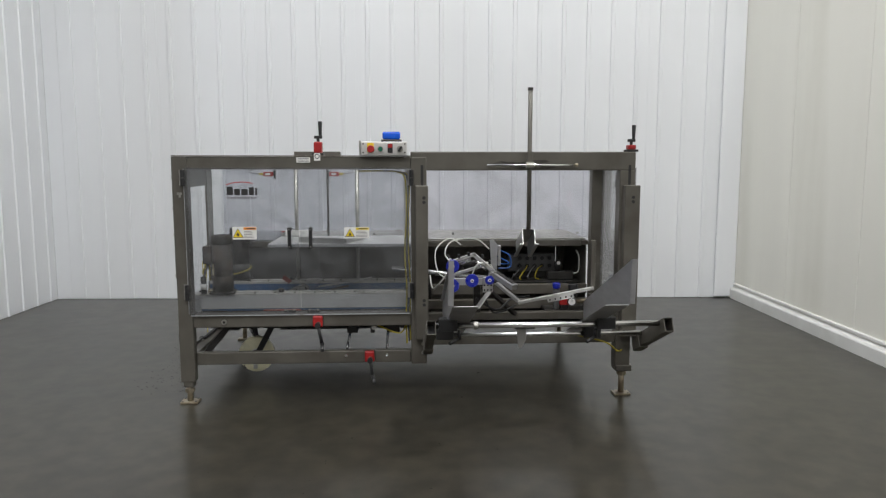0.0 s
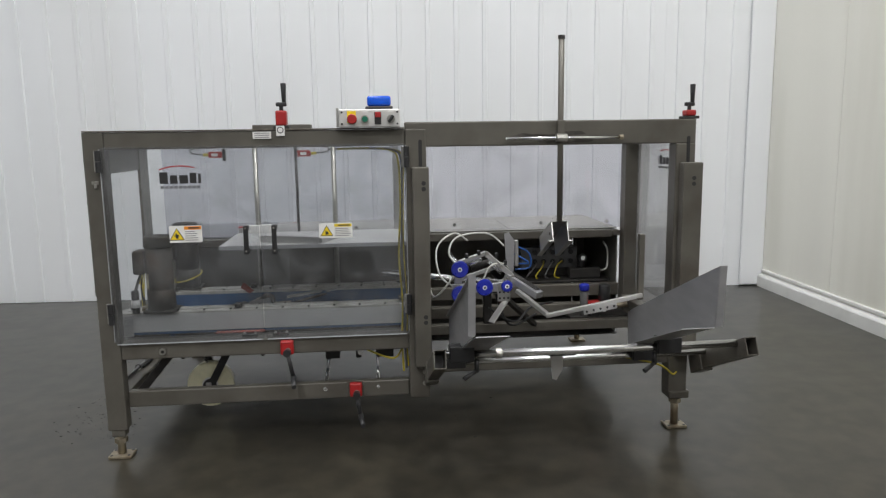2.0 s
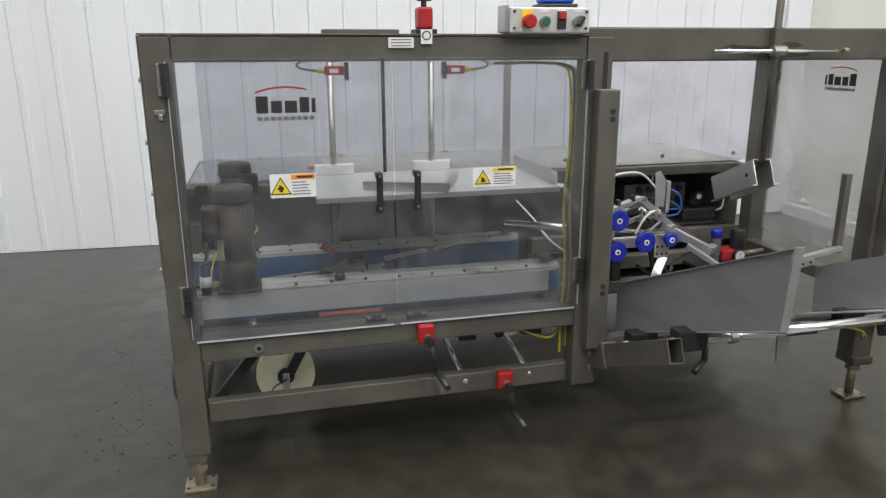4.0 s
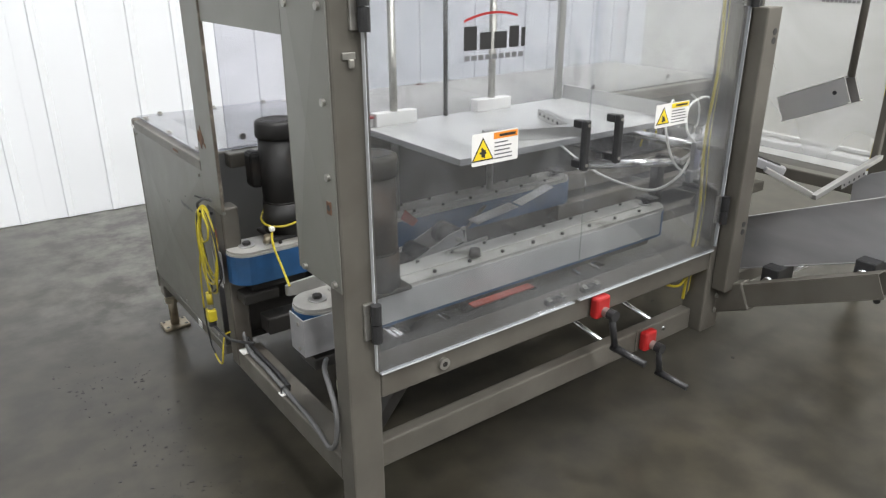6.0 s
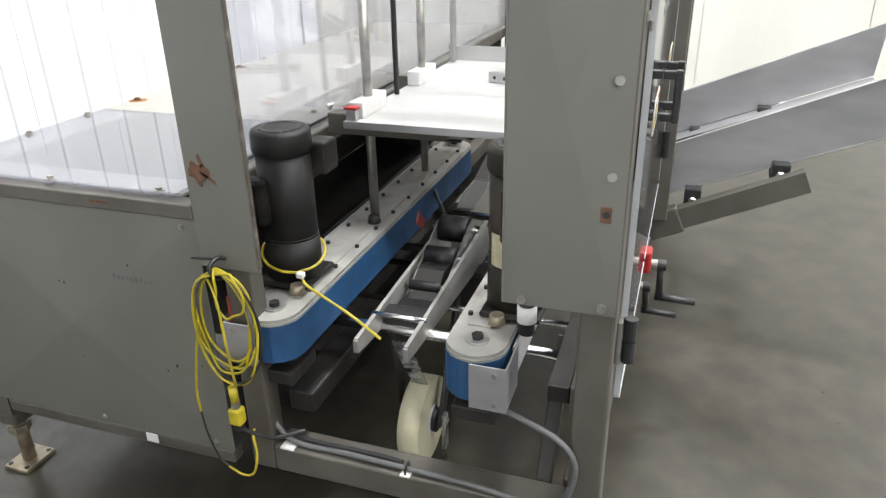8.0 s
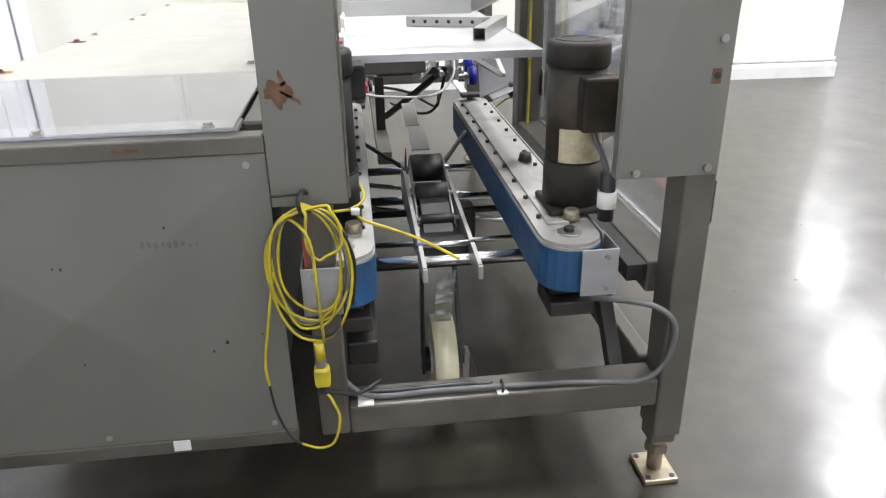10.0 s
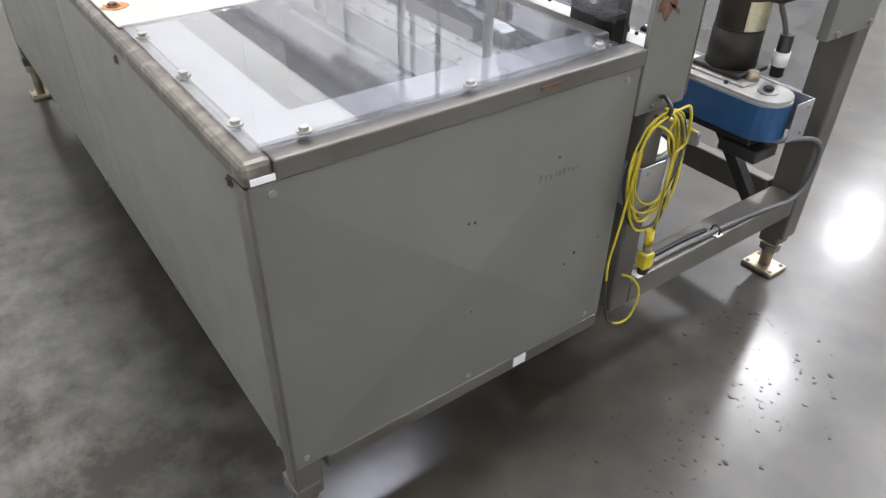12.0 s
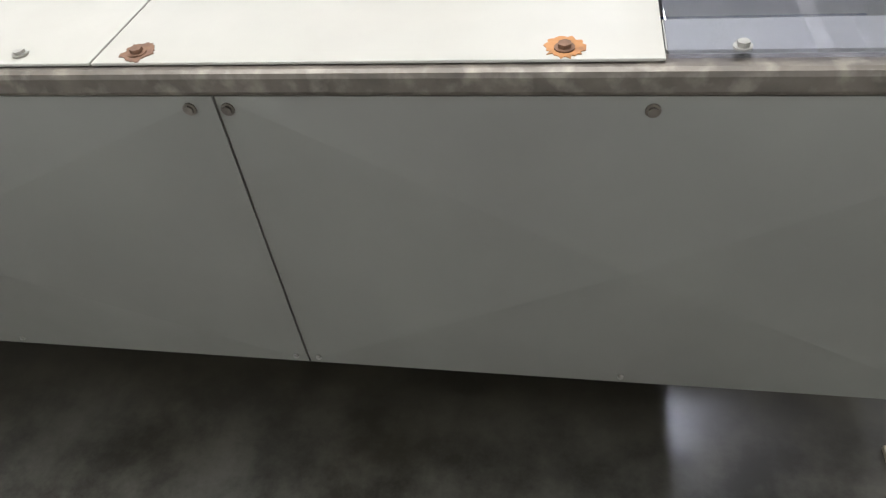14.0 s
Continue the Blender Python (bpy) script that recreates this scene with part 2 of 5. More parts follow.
    nt.links.new(mxl.outputs["Result"], k0.inputs[1])
    nt.links.new(my.outputs["Result"], k1.inputs[0])
    nt.links.new(k0.outputs[0], k1.inputs[1])
    nt.links.new(k1.outputs[0], k2.inputs[0])
    nt.links.new(wn.outputs["Result"], k2.inputs[1])
    wm = nt.nodes.new("ShaderNodeMix")
    wm.data_type = "RGBA"
    wm.inputs["B"].default_value = (0.15, 0.146, 0.128, 1)
    nt.links.new(k2.outputs[0], wm.inputs["Factor"])
    nt.links.new(mx.outputs["Result"], wm.inputs["A"])
    nt.links.new(wm.outputs["Result"], b.inputs["Base Color"])
    return m


M_FLOOR = floor_material()
M_GRIT = material("dark_grit", (0.02, 0.019, 0.018), 0.8)


# ---- mesh helpers ----
def mesh_of(bm, name, mat, smooth=False):
    me = bpy.data.meshes.new(name)
    bmesh.ops.recalc_face_normals(bm, faces=bm.faces)
    bm.to_mesh(me)
    bm.free()
    me.materials.append(mat)
    if smooth:
        for p in me.polygons:
            p.use_smooth = len(p.vertices) == 4
    return me


def thing(name, at, label, category, group="", kind=""):
    ob = new(name)
    ob.empty_display_size = 0.05
    ob.matrix_basis = Matrix.Translation(at)
    return tagged(ob, label, category, group, kind)


def part(name, bm, mat, parent, label="", smooth=False):
    ob = new(name, mesh_of(bm, name, mat, smooth))
    ob.parent = parent
    if parent.parent is None:
        ob.matrix_parent_inverse = parent.matrix_basis.inverted()
    return tagged(ob, label)


def solid(name, bm, mat, label, category, kind="", smooth=False, group=""):
    return tagged(new(name, mesh_of(bm, name, mat, smooth)), label, category, group, kind)


def box(x0, x1, y0, y1, z0, z1, bevel=0.0, bm=None, turn=None):
    bm = bm or bmesh.new()
    r = bmesh.ops.create_cube(bm, size=1)
    vs = r["verts"]
    for v in vs:
        v.co = ((x0 + x1) / 2 + v.co.x * (x1 - x0), (y0 + y1) / 2 + v.co.y * (y1 - y0), (z0 + z1) / 2 + v.co.z * (z1 - z0))
    if bevel:
        edges = list({e for v in vs for e in v.link_edges})
        r = bmesh.ops.bevel(bm, geom=edges, offset=bevel, segments=2, affect="EDGES", profile=0.5)
        vs = list(set(vs) & set(bm.verts) | {v for f in r["faces"] for v in f.verts})
    if turn is not None:
        bmesh.ops.transform(bm, matrix=turn, verts=[v for v in vs if v.is_valid])
    return bm


def about(p, axis, deg):
    return Matrix.Translation(p) @ Matrix.Rotation(radians(deg), 4, axis) @ Matrix.Translation([-c for c in p])


def rod(p0, p1, r, seg=14, r2=None, bm=None, bevel=0.0):
    bm = bm or bmesh.new()
    p0, p1 = Vector(p0), Vector(p1)
    d = p1 - p0
    res = bmesh.ops.create_cone(bm, cap_ends=True, segments=seg, radius1=r, radius2=r if r2 is None else r2, depth=d.length)
    m = Matrix.Translation((p0 + p1) / 2) @ d.to_track_quat("Z", "Y").to_matrix().to_4x4()
    bmesh.ops.transform(bm, matrix=m, verts=res["verts"])
    if bevel:
        vs = set(res["verts"])
        edges = [e for e in bm.edges if e.verts[0] in vs and any(len(f.verts) > 4 for f in e.link_faces)]
        bmesh.ops.bevel(bm, geom=edges, offset=bevel, segments=2, affect="EDGES", profile=0.5)
    return bm


def smooth_path(pts, n=8, closed=False):
    pts = [Vector(p) for p in pts]
    out, k = [], len(pts)
    for i in range(k if closed else k - 1):
        a, b, c, d = (pts[j % k] if closed else pts[min(max(j, 0), k - 1)] for j in (i - 1, i, i + 1, i + 2))
        for s in range(n):
            t = s / n
            out.append(0.5 * (2 * b + (c - a) * t + (2 * a - 5 * b + 4 * c - d) * t * t + (3 * b - a - 3 * c + d) * t ** 3))
    if not closed:
        out.append(pts[-1])
    return out


def beam(p0, p1, w, h, edge=0.002):
    """A square-edged bar from p0 to p1, w wide and h high."""
    p0, p1 = Vector(p0), Vector(p1)
    return box(0, (p1 - p0).length, -w / 2, w / 2, -h / 2, h / 2, edge, turn=Matrix.Translation(p0) @ (p1 - p0).to_track_quat("X", "Z").to_matrix().to_4x4())


def hose(pts, r, seg=7, n=8, bm=None):
    bm = bm or bmesh.new()
    path = smooth_path(pts, n)
    rings, side = [], None
    for i, p in enumerate(path):
        d = (path[min(i + 1, len(path) - 1)] - path[max(i - 1, 0)]).normalized()
        side = d.orthogonal().normalized() if side is None else (side - d * side.dot(d)).normalized()
        up = d.cross(side)
        rings.append([bm.verts.new(p + r * (math.cos(6.2832 * k / seg) * side + math.sin(6.2832 * k / seg) * up)) for k in range(seg)])
    for a, b in zip(rings, rings[1:]):
        for k in range(seg):
            bm.faces.new((a[k], a[(k + 1) % seg], b[(k + 1) % seg], b[k]))
    bm.faces.new(rings[0])
    bm.faces.new(rings[-1])
    return bm


def prism(outline, axis, a, b, bm=None):
    """A flat outline pushed from a to b along an axis; outline in the other two axes, in order."""
    bm = bm or bmesh.new()

    def at(p, d):
        return {"x": (d, p[0], p[1]), "y": (p[0], d, p[1]), "z": (p[0], p[1], d)}[axis]
    lo = [bm.verts.new(at(p, a)) for p in outline]
    hi = [bm.verts.new(at(p, b)) for p in outline]
    n = len(outline)
    bm.faces.new(lo)
    bm.faces.new(hi[::-1])
    for i in range(n):
        bm.faces.new((lo[i], lo[(i + 1) % n], hi[(i + 1) % n], hi[i]))
    return bm


def rounded(x0, x1, z0, z1, r, seg=5):
    out = []
    for cx, cz, a in ((x1 - r, z1 - r, 0), (x0 + r, z1 - r, 90), (x0 + r, z0 + r, 180), (x1 - r, z0 + r, 270)):
        for k in range(seg + 1):
            t = radians(a + 90 * k / seg)
            out.append((cx + r * math.cos(t), cz + r * math.sin(t)))
    return out


def stadium(x0, x1, y0, y1, seg=10):
    r, cy = (y1 - y0) / 2, (y0 + y1) / 2
    return [(x1 - r + r * math.cos(radians(-90 + 180 * k / seg)), cy + r * math.sin(radians(-90 + 180 * k / seg))) for k in range(seg + 1)] + \
           [(x0 + r + r * math.cos(radians(90 + 180 * k / seg)), cy + r * math.sin(radians(90 + 180 * k / seg))) for k in range(seg + 1)]


def creased(axis, depth, a0, a1, b0, b1, rise, thick=0.003):
    """A thin sheet with a shallow cross break: its middle stands proud by rise along the axis."""
    bm = bmesh.new()

    def at(a, b, d):
        return (d, a, b) if axis == "x" else (a, d, b)
    ring = [bm.verts.new(at(a, b, depth)) for a, b in ((a0, b0), (a1, b0), (a1, b1), (a0, b1))]
    mid = bm.verts.new(at((a0 + a1) / 2, (b0 + b1) / 2, depth + rise))
    t = -thick if rise > 0 else thick
    rear = [bm.verts.new(at(a, b, depth + t)) for a, b in ((a0, b0), (a1, b0), (a1, b1), (a0, b1))]
    for k in range(4):
        bm.faces.new((ring[k], ring[(k + 1) % 4], mid))
        bm.faces.new((ring[k], rear[k], rear[(k + 1) % 4], ring[(k + 1) % 4]))
    bm.faces.new(rear)
    return bm


def bolt(p, axis, parent, r=0.008, h=0.006, mat=None):
    d = Vector({"x": (1, 0, 0), "y": (0, 1, 0), "z": (0, 0, 1)}[axis[-1]]) * (-1 if axis[0] == "-" else 1)
    bm = rod(p, Vector(p) + d * 0.002, r * 1.45, 14)
    rod(Vector(p) + d * 0.002, Vector(p) + d * h, r, 6, bm=bm)
    return part("bolt", bm, mat or M_ZINC, parent)


# ---- the place ----
solid("floor", box(-14, 18, -16, 14, -0.2, 0), M_FLOOR, "polished grey concrete floor with scuffs and stains", "floor", "structure")
solid("ceiling", box(-14, 18, -16, 14, 8.2, 8.4), M_CEIL, "pale warehouse ceiling", "ceiling", "structure")
for i, (a, b, c, d) in enumerate(((-14.2, -14, -16, 14), (18, 18.2, -16, 14), (-14.2, 18.2, -16.2, -16), (-14.2, 18.2, 14, 14.2))):
    solid("hall_wall_%d" % (i + 1), box(a, b, c, d, -0.2, 8.4), M_HALL, "plain warehouse outer wall", "wall", "structure")

TILT = -2.4          # the room's walls stand a little askew to the machine
ROOM = Matrix.Translation((4.36, 2.84, 0)) @ Matrix.Rotation(radians(TILT), 4, "Z")
HIGH = 4.6


def rib_profile(width, pitch, first=0.0):
    """Profile of a sheet seen from above: flats with narrow raised ribs; x along, y towards the room."""
    out, x = [(0, 0)], first + pitch / 2
    while x < width - 0.03:
        out += [(x - 0.021, 0), (x - 0.015, -0.012), (x + 0.015, -0.012), (x + 0.021, 0)]
        x += pitch
    return out + [(width, 0)]


def ribbed_wall(name, length, m, sheet=0.9, pitch=0.225, label=""):
    core = box(-length, 0, 0.004, 0.15, 0, HIGH)
    bmesh.ops.transform(core, matrix=m, verts=core.verts)
    wall = solid(name, core, M_WALL, label, "wall", "structure")
    n = int(math.ceil(length / sheet))
    for i in range(n):
        w = min(sheet, length - i * sheet) - 0.003
        prof = rib_profile(w, pitch)
        bm = prism(prof + [(w, 0.003), (0, 0.003)], "z", 0.004, HIGH)
        bmesh.ops.transform(bm, matrix=m @ Matrix.Translation((-(i + 1) * sheet + (sheet - w - 0.003 if w < sheet - 0.01 else 0), 0, 0)), verts=bm.verts)
        part("wall_sheet", bm, M_WALL, wall)
    return wall


back = ribbed_wall("wall_back", 6.44, ROOM, label="white ribbed metal sheet wall behind the machine")
left = ribbed_wall("wall_left", 4.4, ROOM @ Matrix.Translation((-6.44, 0, 0)) @ Matrix.Rotation(radians(90), 4, "Z") @ Matrix.Translation((0, 0, 0)), label="white ribbed metal sheet wall at the side")

right_core = box(0.0, 0.15, -5.9, 0.15, 0, HIGH)
bmesh.ops.transform(right_core, matrix=ROOM, verts=right_core.verts)
right = solid("wall_right", right_core, M_CREAM, "cream insulated panel wall with faint upright seams", "wall", "structure")
for i in range(6):
    bm = box(-0.012, -0.001, -(i + 1) * 0.982 + 0.002, -i * 0.982 - 0.002, 0.02, HIGH, 0.002)
    bmesh.ops.transform(bm, matrix=ROOM, verts=bm.verts)
    part("wall_panel", bm, M_CREAM, right)
kerb = prism([(-0.06, 0.0), (-0.06, 0.085), (-0.05, 0.10), (-0.013, 0.108), (-0.013, 0.0)], "y", -5.9, -0.04)
bmesh.ops.transform(kerb, matrix=ROOM, verts=kerb.verts)
kerb_ob = solid("baseboard", kerb, M_CURB, "white painted kerb along the foot of the cream wall", "baseboard", "structure")
bm = prism([(-0.022, 0.118), (-0.03, 0.122), (-0.03, 0.138), (-0.022, 0.143), (-0.013, 0.143), (-0.013, 0.118)], "y", -5.9, -0.04)
bmesh.ops.transform(bm, matrix=ROOM, verts=bm.verts)
part("cap_strip", bm, M_CURB, kerb_ob)
bm = box(-0.21, -0.014, -0.034, -0.014, 0.012, HIGH, 0.006)
bmesh.ops.transform(bm, matrix=ROOM, verts=bm.verts)
solid("trim", bm, M_WALL, "smooth white corner flashing between the two walls", "trim", "structure")

for x, y in LAMPS:
    lamp = thing("bay_or_fill_lamp", (x, y, 6.5), "round high-bay lamp hanging under the warehouse ceiling, two of the set added as fill", "ceiling lamp", "high-bay lamps")
    part("housing", rod((x, y, 6.42), (x, y, 6.56), 0.44, 24, 0.3), M_HOUSING, lamp)
    part("hanger", rod((x, y, 6.565), (x, y, 8.2), 0.012, 8), M_HOUSING, lamp)
    part("lens", rod((x, y, 6.405), (x, y, 6.418), 0.42, 24), M_HIGHBAY, lamp)
    data = bpy.data.lights.new("lamp_light", "AREA")
    # power set by position; the added lamp by the cream wall is strongest
    data.shape, data.size, data.energy, data.color = "DISK", 0.7, LAMP_POWER * (1.28 if y < -4 else 1.1 if y < -2 else 1.4 if x > 3 else 0.8), (0.985, 0.992, 1.0)
    light = new("lamp_light", data)
    light.matrix_basis = Matrix.Translation((x, y, 6.39))
    # extra disk aimed upwards, added only to brighten the ceiling
    uplight = bpy.data.lights.new("ceiling_fill_light", "AREA")
    uplight.shape, uplight.size, uplight.energy, uplight.color = "DISK", 0.4, CEILING_FILL_POWER, (0.96, 0.98, 1.0)
    light = new("ceiling_fill_light", uplight)
    light.matrix_basis = Matrix.Translation((x, y, 6.6)) @ Matrix.Rotation(radians(180), 4, "X")


# ---- machine frame ----
erector = thing("case_erector", (1.2, 0.4, 0), "grey painted steel case erecting machine frame on four levelling feet", "packing machine")


def foot(x, y, top, parent, wide=0.05):
    f = part("foot", rod((x, y, 0.006), (x, y, top + 0.01), 0.016, 16), M_BRASS, parent, "threaded foot with a square plate", True)
    bm = box(x - 0.046, x + 0.046, y - 0.037, y + 0.037, 0, 0.012, 0.003)
    part("foot_plate", bm, M_BRASS, f)
    part("foot_nut", rod((x, y, top - 0.03), (x, y, top - 0.01), 0.026, 6), M_BRASS, f)
    part("foot_collar", box(x - wide, x + wide, y - wide, y + wide, top, top + 0.035, 0.006), M_FRAME, f)
    for dx in (-0.034, 0.034):
        for dy in (-0.026, 0.026):
            part("bolt_hole", rod((x + dx, y + dy, 0.0115), (x + dx, y + dy, 0.0135), 0.006, 8), M_DARK, f)


B = 0.005
part("post", box(0, 0.076, 0, 0.058, 0.118, 1.308, B), M_FRAME, erector)
foot(0.038, 0.03, 0.09, erector, 0.027)
part("post", box(1.222, 1.306, 0, 0.076, 0.2, 1.308, B), M_FRAME, erector)
part("post", box(2.335, 2.418, 0, 0.076, 0.17, 1.236, B), M_FRAME, erector)
foot(2.385, 0.04, 0.14, erector, 0.045)
part("post", box(2.375, 2.455, 0.70, 0.776, 0.345, 1.236, B), M_FRAME, erector)
part("post", box(0.002, 0.05, 0.662, 0.716, 0.196, 0.67, B), M_FRAME, erector)
part("top_rail", box(0.0765, 1.2215, 0.002, 0.074, 1.242, 1.308, B), M_FRAME, erector)
part("top_rail", box(1.2225, 2.418, 0.001, 0.077, 1.236, 1.334, B), M_FRAME, erector)
part("top_rail", box(0.0, 1.2215, -0.004, 0.05, 1.309, 1.314, 0.001), M_WORN, erector)
part("middle_rail", box(0.0765, 1.2215, 0.002, 0.074, 0.412, 0.478, B), M_FRAME, erector)
part("bottom_rail", box(0.0765, 1.2215, 0.04, 0.0755, 0.2, 0.268, B), M_FRAME, erector)
part("end_rail", box(0.002, 0.07, 0.0585, 0.6615, 0.196, 0.257, B), M_FRAME, erector)
part("end_top_rail", box(0.002, 0.07, 0.0585, 0.7, 1.242, 1.3075, B), M_FRAME, erector)
part("rear_top_rail", box(0.0, 2.45, 0.7005, 0.772, 1.242, 1.307, B), M_FRAME, erector)
part("right_top_rail", box(2.37, 2.434, 0.0775, 0.70, 1.242, 1.307, B), M_FRAME, erector)
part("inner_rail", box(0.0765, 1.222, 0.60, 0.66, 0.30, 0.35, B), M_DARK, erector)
part("right_low_rail", box(2.36, 2.42, 0.0765, 0.6995, 0.40, 0.45, B), M_FRAME, erector)
part("rear_low_rail", box(1.30, 2.37, 0.705, 0.755, 0.35, 0.41, B), M_FRAME, erector)
part("front_cross_rail", box(1.307, 2.334, 0.01, 0.06, 0.30, 0.352, B), M_FRAME, erector)
# braces under the deck
part("brace", box(-0.016, 0.016, 0.10, 0.13, 0, 0.30, 0.003, turn=Matrix.Translation((0.09, 0, 0.225)) @ Matrix.Rotation(radians(40), 4, "Y")), M_DARK, erector)
part("raised_block", box(0.52, 0.80, 0.70, 0.76, 1.3085, 1.345, 0.003), M_FRAME, erector)

# end panels
panel = part("end_panel", creased("x", -0.0025, 0.003, 0.18, 0.676, 1.3075, -0.007, 0.002), M_PANEL, erector, "grey sheet with a creased cross and bolts")
part("panel_lip", box(-0.003, 0.02, 0.1805, 0.1835, 0.676, 1.3075, 0.001), M_PANEL, panel)
for y, z in ((0.024, 1.04), (0.024, 0.904), (0.024, 0.69), (0.15, 0.687), (0.15, 1.2), (0.024, 1.2)):
    b_ = part("bolt", rod((-0.003, y, z), (-0.010, y, z), 0.007, 10), M_ZINC, panel)
hole = part("hole_plate", box(-0.006, -0.0031, 0.02, 0.037, 0.832, 0.857, 0.001), M_RUST, panel)
part("hole", rod((-0.0065, 0.028, 0.845), (-0.0055, 0.028, 0.845), 0.006, 12), M_LBLACK, hole)
tall = part("end_column", box(-0.004, 0.006, 0.634, 0.757, 0.662, 1.308, 0.002), M_PANEL, erector, "wide grey end column with a rust mark")
part("end_header", box(0.0, 0.003, 0.1845, 0.6335, 1.142, 1.3075), M_PANEL, erector)
part("column_edge", box(-0.0045, 0.004, 0.6295, 0.6335, 0.672, 1.305, 0.001), M_WORN, tall)


def blot(cx, cy, r, seed, axis, depth, thin=0.0012, n=26, jag=0.5):
    rnd = random.Random(seed)
    pts = []
    for k in range(n):
        a = 6.2832 * k / n
        q = r * (1 - jag * rnd.random())
        pts.append((cx + q * math.cos(a), cy + q * math.sin(a) * 1.15))
    return prism(pts, axis, depth, depth + thin)


part("rust_mark", blot(0.727, 0.845, 0.024, 4, "x", -0.0052), M_RUST, tall)
part("rust_run", prism([(0.722, 0.845), (0.728, 0.852), (0.697, 0.835), (0.694, 0.826)], "x", -0.0052, -0.004), M_RUST, tall)
part("rust_run", prism([(0.715, 0.86), (0.722, 0.855), (0.727, 0.875), (0.724, 0.882)], "x", -0.0052, -0.004), M_RUST, tall)

# slotted lift tracks with sliding brackets
for x0, x1, sx in ((1.246, 1.312, 1.282), (2.35, 2.432, 2.386)):
    br = part("slide_bracket", box(x0, x1, -0.048, -0.001, 0.345, 1.158, 0.004), M_FRAME, erector, "sliding steel channel with pairs of holes")
    for z in (1.095, 1.072, 0.555, 0.532):
        part("hole", rod((sx + 0.008, -0.049, z), (sx + 0.008, -0.0465, z), 0.009, 12), M_LBLACK, br)
    part("slot", prism(rounded(sx - 0.007, sx + 0.007, 1.155, 1.265, 0.0065), "y", -0.0015, 0.002), M_LBLACK, erector)
for z in (0.31, 0.262):
    bolt((1.285, 0, z), "-y", erector, 0.007)

# adjusting bar with a hanging rod and channel
bar = part("cross_bar", rod((1.62, -0.026, 1.264), (2.085, -0.026, 1.264), 0.0065, 12), M_CHROME, erector, "bright adjusting bar", True)
part("clamp_nut", rod((1.825, -0.026, 1.264), (1.868, -0.026, 1.264), 0.017, 8), M_ZINC, bar)
part("clamp_block", box(1.832, 1.862, -0.024, 0.0, 1.25, 1.335, 0.003), M_FRAME, bar)
part("bar_end", rod((2.085, -0.026, 1.264), (2.10, -0.026, 1.264), 0.01, 8), M_BRASS, bar)
for gx, gz, gw, gh, gs in ((1.72, 1.272, 0.075, 0.012, 2), (1.80, 1.262, 0.06, 0.018, 6), (1.90, 1.283, 0.055, 0.010, 9), (1.94, 1.253, 0.05, 0.008, 14)):
    rnd = random.Random(gs)
    part("grease_smear", prism([(gx + gw * (0.7 + 0.5 * rnd.random()) * math.cos(0.2618 * k), gz + gh * (0.6 + 0.6 * rnd.random()) * math.sin(0.2618 * k)) for k in range(24)], "y", -0.0002, 0.0012), M_GREASE, erector, "dark grease smear")
hang = part("hanging_rod", rod((1.846, -0.012, 0.925), (1.846, -0.012, 1.66), 0.0115, 14), M_FRAME, erector, "long upright steel rod", True)
part("rod_cap", rod((1.846, -0.012, 1.648), (1.846, -0.012, 1.663), 0.014, 14), M_DARK, hang)
tl = Matrix.Translation((1.846, -0.02, 0.90)) @ Matrix.Rotation(radians(-24), 4, "X")
ch = part("guide_channel", box(-0.034, 0.034, 0.0, 0.23, 0.028, 0.032, 0.001, turn=tl), M_STAINLESS, hang, "bent stainless guide channel")
for sgn in (-1, 1):
    part("channel_side", box(sgn * 0.032 - 0.002, sgn * 0.032 + 0.002, 0.0, 0.23, -0.055, 0.0275, turn=tl), M_STAINLESS, ch)
    part("channel_flange", box(min(sgn * 0.0345, sgn * 0.05), max(sgn * 0.0345, sgn * 0.05), 0.0, 0.23, -0.055, -0.051, turn=tl), M_STAINLESS, ch)
    part("hole", rod(tl @ Vector((sgn * 0.0345, 0.04, -0.01)), tl @ Vector((sgn * 0.0355, 0.04, -0.01)), 0.007, 10), M_LBLACK, ch)

# end and rear clear sheets
esh = part("end_sheet", box(2.437, 2.442, 0.06, 0.70, 0.50, 1.25), M_ENDCLEAR, erector, "hazy clear end guard with a mirrored mark")
rear_sheet = part("rear_sheet", box(0.073, 2.374, 0.752, 0.756, 0.80, 1.241), M_GUARD, erector, "clear plastic guard sheet at the back")
for x in (0.12, 0.56, 1.0, 1.5, 1.95, 2.3):
    part("bolt", rod((x, 0.756, 0.83), (x, 0.763, 0.83), 0.009, 8), M_ZINC, rear_sheet)
for x in (0.535, 0.904):
    part("guide_rod", rod((x, 0.645, 0.5665), (x, 0.645, 1.2495), 0.0115, 16), M_ZINC, erector, "bright upright guide rod", True)
part("hanger_strut", box(1.188, 1.216, 0.642, 0.656, 0.832, 1.2495, 0.002), M_STAINLESS, erector)
part("hanger_rail", box(0.0765, 1.3, 0.63, 0.666, 1.25, 1.285, 0.003), M_FRAME, erector)
part("lift_rod", rod((0.726, 0.650, 0.831), (0.726, 0.650, 1.25), 0.007, 10), M_DARK, erector, "", True)
part("top_tie", box(0.72, 0.77, 0.077, 0.6295, 1.25, 1.29, 0.002), M_FRAME, erector)


